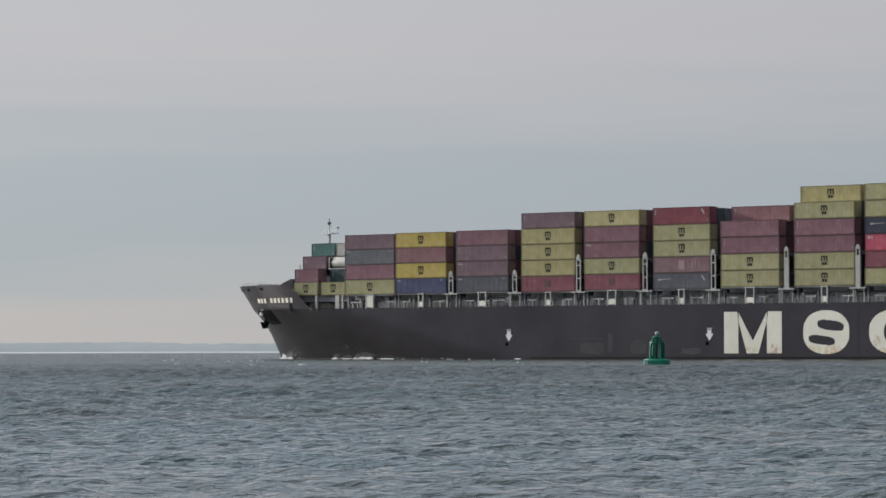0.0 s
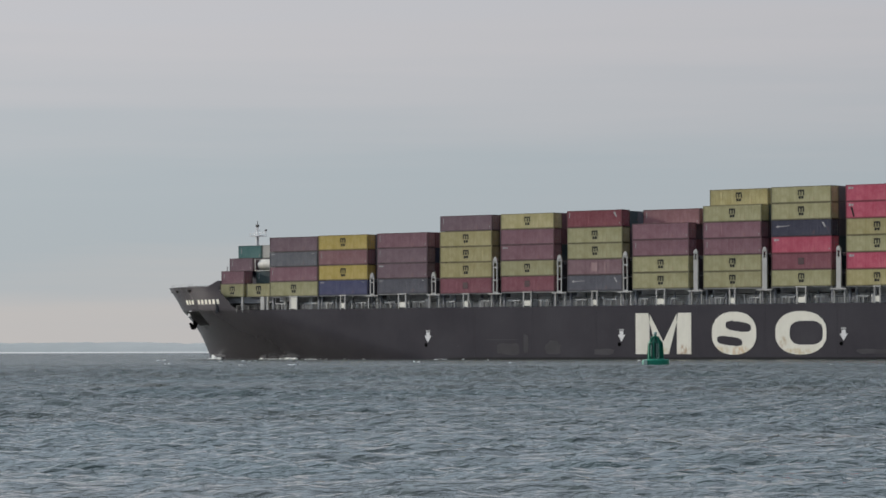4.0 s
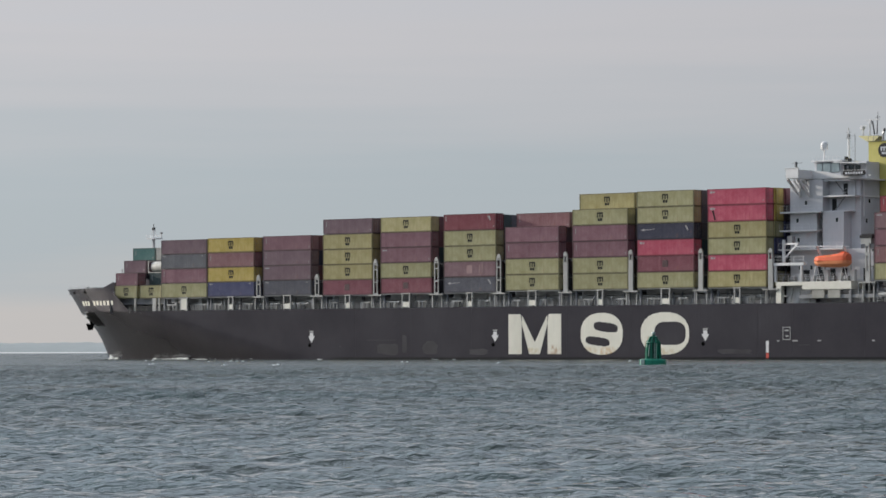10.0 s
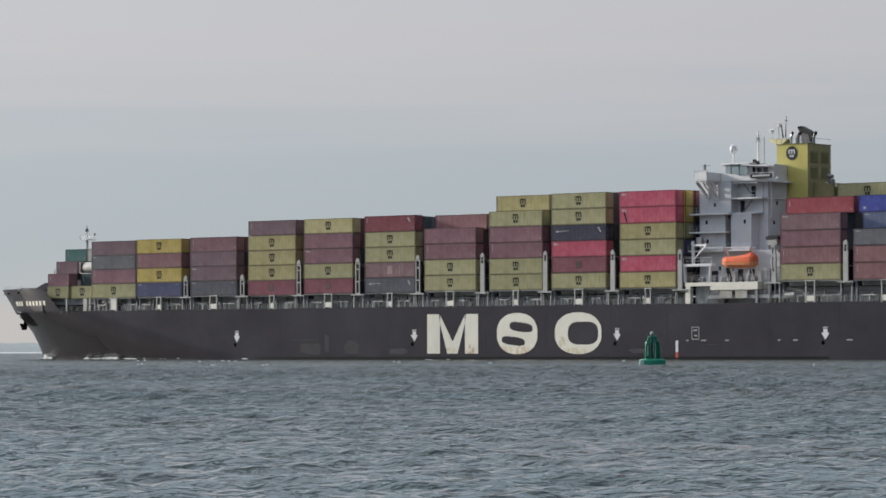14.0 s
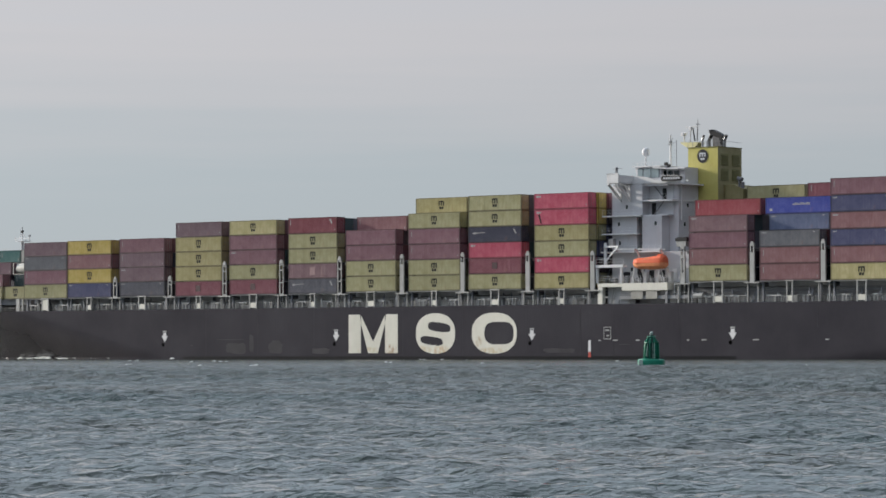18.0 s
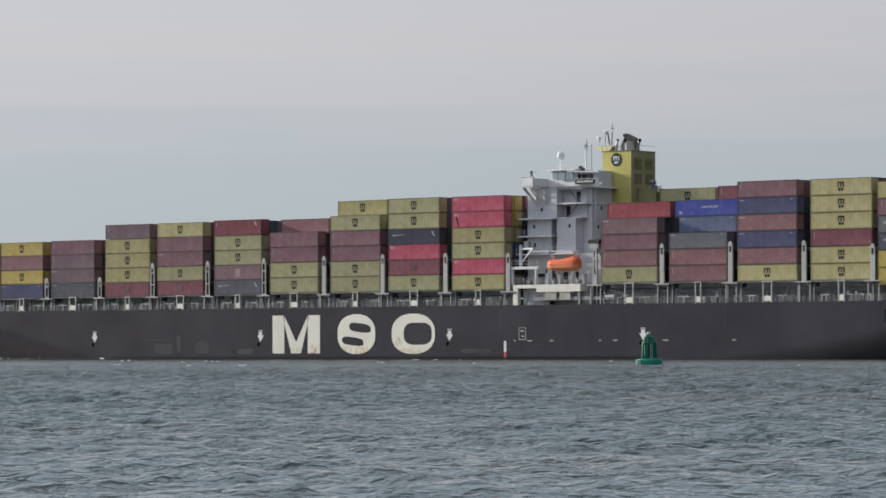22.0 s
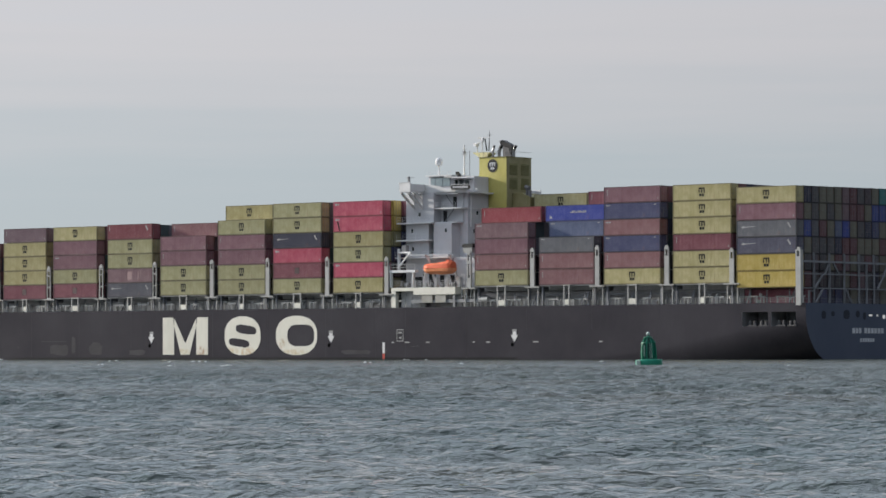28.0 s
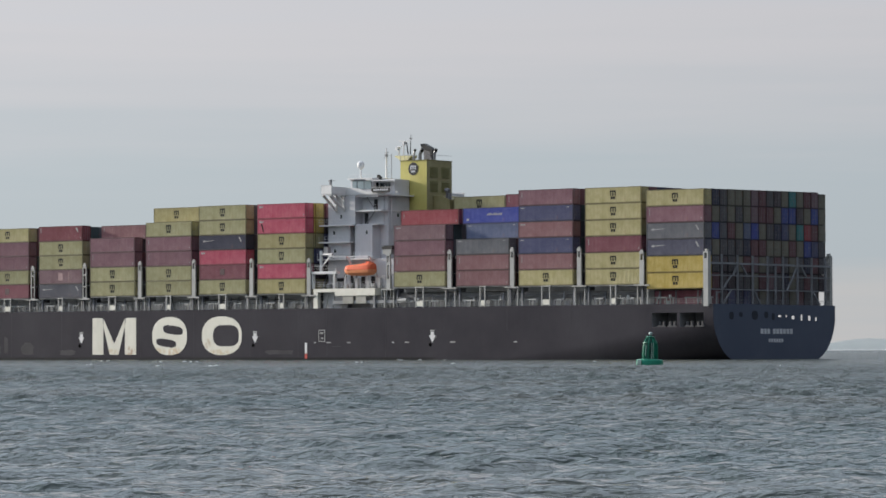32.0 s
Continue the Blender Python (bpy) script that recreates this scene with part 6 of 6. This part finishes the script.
    # deck clutter round the boat
    rnd = random.Random(9)
    for k in range(10):
        x = 44 + 1.35 * k
        part("life_raft" if k % 4 == 0 else "deck_locker", Geo().tube((x, 1.9, 12.95), (x + 1.0, 1.9, 12.95), 0.42, 10) if k % 4 == 0 else Geo().box(x, x + 0.6, 2.0, 2.6, 12.5, 12.5 + rnd.uniform(0.8, 1.9)), M_WHITE if k % 2 else M_GREY, SHIP)


boat_deck()


def lifeboat():
    """Enclosed orange lifeboat hung in its davits."""
    ob = tagged(new("lifeboat"), "bright orange enclosed lifeboat hung in davits", "lifeboat")
    hull_g, top_g = Geo(), Geo()
    # stations from the bow: place, half breadth, canopy height, keel depth
    for x, w, top, keel in ((-3.6, 0.14, 0.26, -0.20), (-3.2, 0.75, 0.62, -0.72), (-2.2, 1.18, 0.78, -1.02), (0.0, 1.30, 0.92, -1.10), (1.9, 1.30, 1.14, -1.10), (2.8, 1.22, 1.22, -1.04), (3.3, 0.98, 0.98, -0.78)):
        hull_g.v += [(x, y * w, z * keel * TALL) for y, z in ((-1, 0), (-0.92, 0.5), (-0.5, 0.9), (0, 1), (0.5, 0.9), (0.92, 0.5), (1, 0))]
        top_g.v += [(x * 0.985, y * w * 0.97, (0.05 + z * top) * TALL) for y, z in ((-1, 0), (-0.97, 0.55), (-0.66, 0.93), (0, 1), (0.66, 0.93), (0.97, 0.55), (1, 0))]
    for g in (hull_g, top_g):
        for i in range(6):
            g.f += [(7 * i + k, 7 * i + k + 1, 7 * i + k + 8, 7 * i + k + 7) for k in range(6)]
        g.f += [tuple(range(7)), tuple(range(42, 49))[::-1]]
    part("boat_hull", hull_g, M_BOATHULL, ob, "faded light-orange hull")
    part("canopy", top_g, M_ORANGE, ob, "orange canopy")
    part("rubbing_strake", Geo().box(-3.0, 3.0, -1.3, -1.2, -0.06, 0.06).box(-3.0, 3.0, 1.2, 1.3, -0.06, 0.06), M_ORANGE, ob)
    part("helm_dome", Geo().prism([(1.7, 1.0), (2.0, 1.5), (2.7, 1.5), (2.9, 1.1)], -0.6, 0.6), M_ORANGE, ob)
    part("hatch", Geo().box(-0.6, 0.5, -1.14, -1.04, 0.2, 0.85), M_BOATHULL, ob)
    part("hook", Geo().bar((-2.7, 0, 0.7), (-2.7, 0, 1.35), 0.12).bar((3.0, 0, 0.7), (3.0, 0, 1.5), 0.12), M_GREY, ob)
    afloat(ob, pose(53.65, 0.35 * BROAD, 15.75 * TALL))


lifeboat()


def bow_foam():
    """Broken white water where the bow and side meet the sea."""
    rnd = random.Random(21)
    g = Geo()
    # ragged crests along the side: from, to, height, breadth
    for a, b, high, wide in ((-135.1, -130.2, 1.35, 0.9), (-131.5, -129.0, 0.5, 0.7), (-113.5, -111.0, 0.45, 0.7), (-110.0, -107.0, 0.2, 0.4), (-106.0, -99.0, 0.6, 0.8), (-97.0, -93.0, 0.14, 0.3), (-61.5, -60.2, 0.08, 0.2)):
        n, first = int((b - a) / 0.28), len(g.v)
        for k in range(n + 1):
            q = k / n
            x = a + (b - a) * q
            swell = math.sin(math.pi * q) ** 0.6
            h = 0.75 * high * swell * max(0.12, 0.55 + 0.9 * noise.noise((x * 0.9, high, 3.0)) + rnd.uniform(-0.18, 0.18))
            y = skin(x, 0.3, 0.0)[1] - 0.03
            out = wide * (0.4 + 0.6 * swell) * rnd.uniform(0.6, 1.2) / BROAD
            g.v += [(x, y + 0.3, -0.3), (x, y + 0.02, 0.02 + h), (x + rnd.uniform(-0.1, 0.1), y - out * 0.45, 0.02 + h * rnd.uniform(0.6, 1.0)), (x + rnd.uniform(-0.1, 0.1), y - out, -0.12)]
        for k in range(n):
            c = first + 4 * k
            g.f += [(c + j, c + j + 1, c + j + 5, c + j + 4) for j in range(3)]
    # loose flecks beside them
    for mid, wide, count, size in ((-132.6, 1.6, 18, 0.17), (-110, 1.6, 5, 0.10), (-103.5, 3.2, 14, 0.11), (-95, 5.0, 5, 0.08), (-80, 6.0, 3, 0.07)):
        for k in range(count):
            s = mid + rnd.gauss(0, 0.5) * wide
            if s < -135.0:
                continue
            y = skin(s, 0.3, 0.0)[1] - abs(rnd.gauss(0, 0.5)) - 0.05
            r = size * rnd.uniform(0.5, 1.4)
            z = rnd.uniform(0.05, 0.16)
            n = 7
            ring = [(s + r * 5.0 * math.cos(6.283 * j / n) * rnd.uniform(0.5, 1.2), y + r * 0.8 * math.sin(6.283 * j / n) * rnd.uniform(0.6, 1.2), z - 0.1) for j in range(n)]
            g.add(ring + [(s + rnd.uniform(-0.3, 0.3), y, z + r * rnd.uniform(0.2, 0.6))], [(j, (j + 1) % n, n) for j in range(n)] + [tuple(range(n))[::-1]])
    g.v = [(x, y * BROAD, z) for x, y, z in g.v]
    ob = tagged(part("bow_wave_foam", g, M_FOAM, None, smooth=True), "broken white foam along the ship's waterline", "foam", kind="stuff")
    afloat(ob, Matrix())


bow_foam()


def whitecaps():
    """A few flecks of broken crest, far off."""
    rnd = random.Random(8)
    g = Geo()
    for k in range(13):
        y = rnd.uniform(300, 640)
        x, w = rnd.uniform(-0.115, 0.125) * y, rnd.uniform(0.2, 0.55)
        n = 8
        for q in range(rnd.randrange(1, 4)):
            cx, cy, z = x + rnd.uniform(-1.2, 1.2), y + rnd.uniform(-0.5, 0.5), rnd.uniform(0.06, 0.16)
            ring = [(cx + w * rnd.uniform(0.6, 1.3) * math.cos(6.283 * j / n), cy + 0.25 * w * rnd.uniform(0.6, 1.3) * math.sin(6.283 * j / n), z - 0.1) for j in range(n)]
            g.add(ring + [(cx, cy, z + 0.05)], [(j, (j + 1) % n, n) for j in range(n)] + [tuple(range(n))[::-1]])
    return tagged(part("whitecaps", g, M_FOAM, None, smooth=True), "scattered small flecks of white foam on the waves", "foam", kind="stuff")


CAPS = whitecaps()


# ---- the buoy ----
def buoy():
    ob = tagged(new("channel_buoy"), "green steel channel buoy with lantern, floating upright", "buoy")
    part("float_ring", Geo().lathe([(0.9, -0.5), (1.36, -0.42), (1.46, -0.1), (1.46, 0.42), (1.4, 0.56), (0.6, 0.64)], 36), M_FLOAT, ob, "round bright green float")
    part("fender_pad", Geo().box(-1.42, -1.0, -1.2, -0.75, 0.0, 0.52), M_PALEGREEN, ob, "pale worn pad on the float")
    bell = [(0.90, 0.6), (0.90, 1.2), (0.86, 1.85), (0.79, 2.25), (0.58, 2.55), (0.40, 2.78), (0.24, 2.9)]
    part("tower_body", Geo().lathe([(r * 0.72, z) for r, z in bell], 16), M_BUOYDARK, ob, "dark green closed core of the tower")
    for k in range(8):
        a = 6.283 * (k + 0.62) / 8
        c, d = math.cos(a), math.sin(a)
        g = Geo()
        edge = [(0.3, 0.6)] + bell[:-1] + [(0.2, 2.78)]
        w = 0.05
        g.v = [(r * c - e * w * d, r * d + e * w * c, z) for e in (-1, 1) for r, z in edge]
        n = len(edge)
        g.f = [tuple(range(n)), tuple(range(n, 2 * n))[::-1]] + [(i, n + i, n + (i + 1) % n, (i + 1) % n) for i in range(n)]
        part("tower_fin", g, M_BUOY, ob, "upright green plate of the tower")
    part("tower_hoop", Geo().lathe([(0.74, 2.2), (0.82, 2.2), (0.80, 2.3), (0.70, 2.3)], 20), M_BUOY, ob)
    part("worn_panel", Geo().bar((0.5, -0.82, 0.9), (0.44, -0.72, 2.1), 0.1), M_BUOY, ob)
    lad = Geo().bar((0.1, -0.98, 0.6), (0.1, -0.76, 2.2), 0.035).bar((0.3, -0.95, 0.6), (0.3, -0.72, 2.2), 0.035)
    for k in range(6):
        lad.bar((0.1, -0.95 + 0.033 * k, 0.8 + 0.24 * k), (0.3, -0.93 + 0.033 * k, 0.8 + 0.24 * k), 0.03)
    part("ladder", lad, M_PALEGREEN, ob, "pale ladder")
    part("marking_bar", Geo().bar((-0.55, -0.83, 0.9), (-0.5, -0.74, 2.0), 0.05), M_PALEGREEN, ob, "pale upright bar")
    part("gallery_ring", Geo().lathe([(0.4, 2.76), (0.5, 2.78), (0.5, 2.84), (0.3, 2.88)], 16), M_BUOY, ob)
    part("lantern_post", Geo().tube((0, 0, 2.8), (0, 0, 3.02), 0.14, 10), M_BUOYDARK, ob)
    part("lantern", Geo().lathe([(0.15, 3.0), (0.2, 3.04), (0.21, 3.2), (0.15, 3.29), (0.05, 3.33)], 14), M_LANTERN, ob, "pale lantern", smooth=True)
    return ob


M_PALEGREEN = paint("worn_pale_green_paint", (0.42, 0.58, 0.52), 0.6, 0.5, scale=3.0)
M_FLOAT = paint("bright_green_paint", (0.003, 0.24, 0.15), 0.4, 0.4, scale=2.0)
M_BUOYDARK = paint("dark_green_paint", (0.008, 0.06, 0.045), 0.5, 0.5, scale=2.0)
M_LANTERN = paint("lantern_plastic", (0.33, 0.42, 0.40), 0.3, 0.3, scale=3.0)
BUOY = buoy()
BUOY.scale = (1.06, 1.06, 1.15)


# ---- what moves ----
def motions():
    for ob, local in AFLOAT:
        walk(ob, [(t, ship_pose(t) @ local) for t, _ in HEAVE])
    # the waves run in towards the shore
    walk(CAPS, [(t, pose(-0.28 * t, -0.8 * t, 0)) for t in (0.0, 8.0, 16.0, 24.0, 32.0)])
    walk(WATER, [(t, pose(-0.28 * t, -0.8 * t, 0)) for t in (0.0, 8.0, 16.0, 24.0, 32.0)])
    # the buoy drifts a little on its mooring, bobbing and leaning with the tide
    drift = ((0, 24.56), (3.2, 24.5), (5.5, 24.36), (8, 24.2), (11, 24.1), (15.5, 24.07), (18, 23.93), (20, 23.8), (22.5, 23.68), (30, 23.68), (31, 23.75), (33, 23.77))
    rows = []
    for k in range(33):
        t = float(k)
        (ta, xa), (tb, xb) = next((p, q) for p, q in zip(drift, drift[1:]) if p[0] <= t <= q[0])
        x = xa + (xb - xa) * (t - ta) / (tb - ta)
        rows.append((t, pose(x, 389.7, 0.04 * math.sin(1.45 * t + 0.6), 1.2 * math.sin(1.1 * t), 1.6 * math.sin(0.83 * t + 0.4), 0)))
    walk(BUOY, rows)


motions()
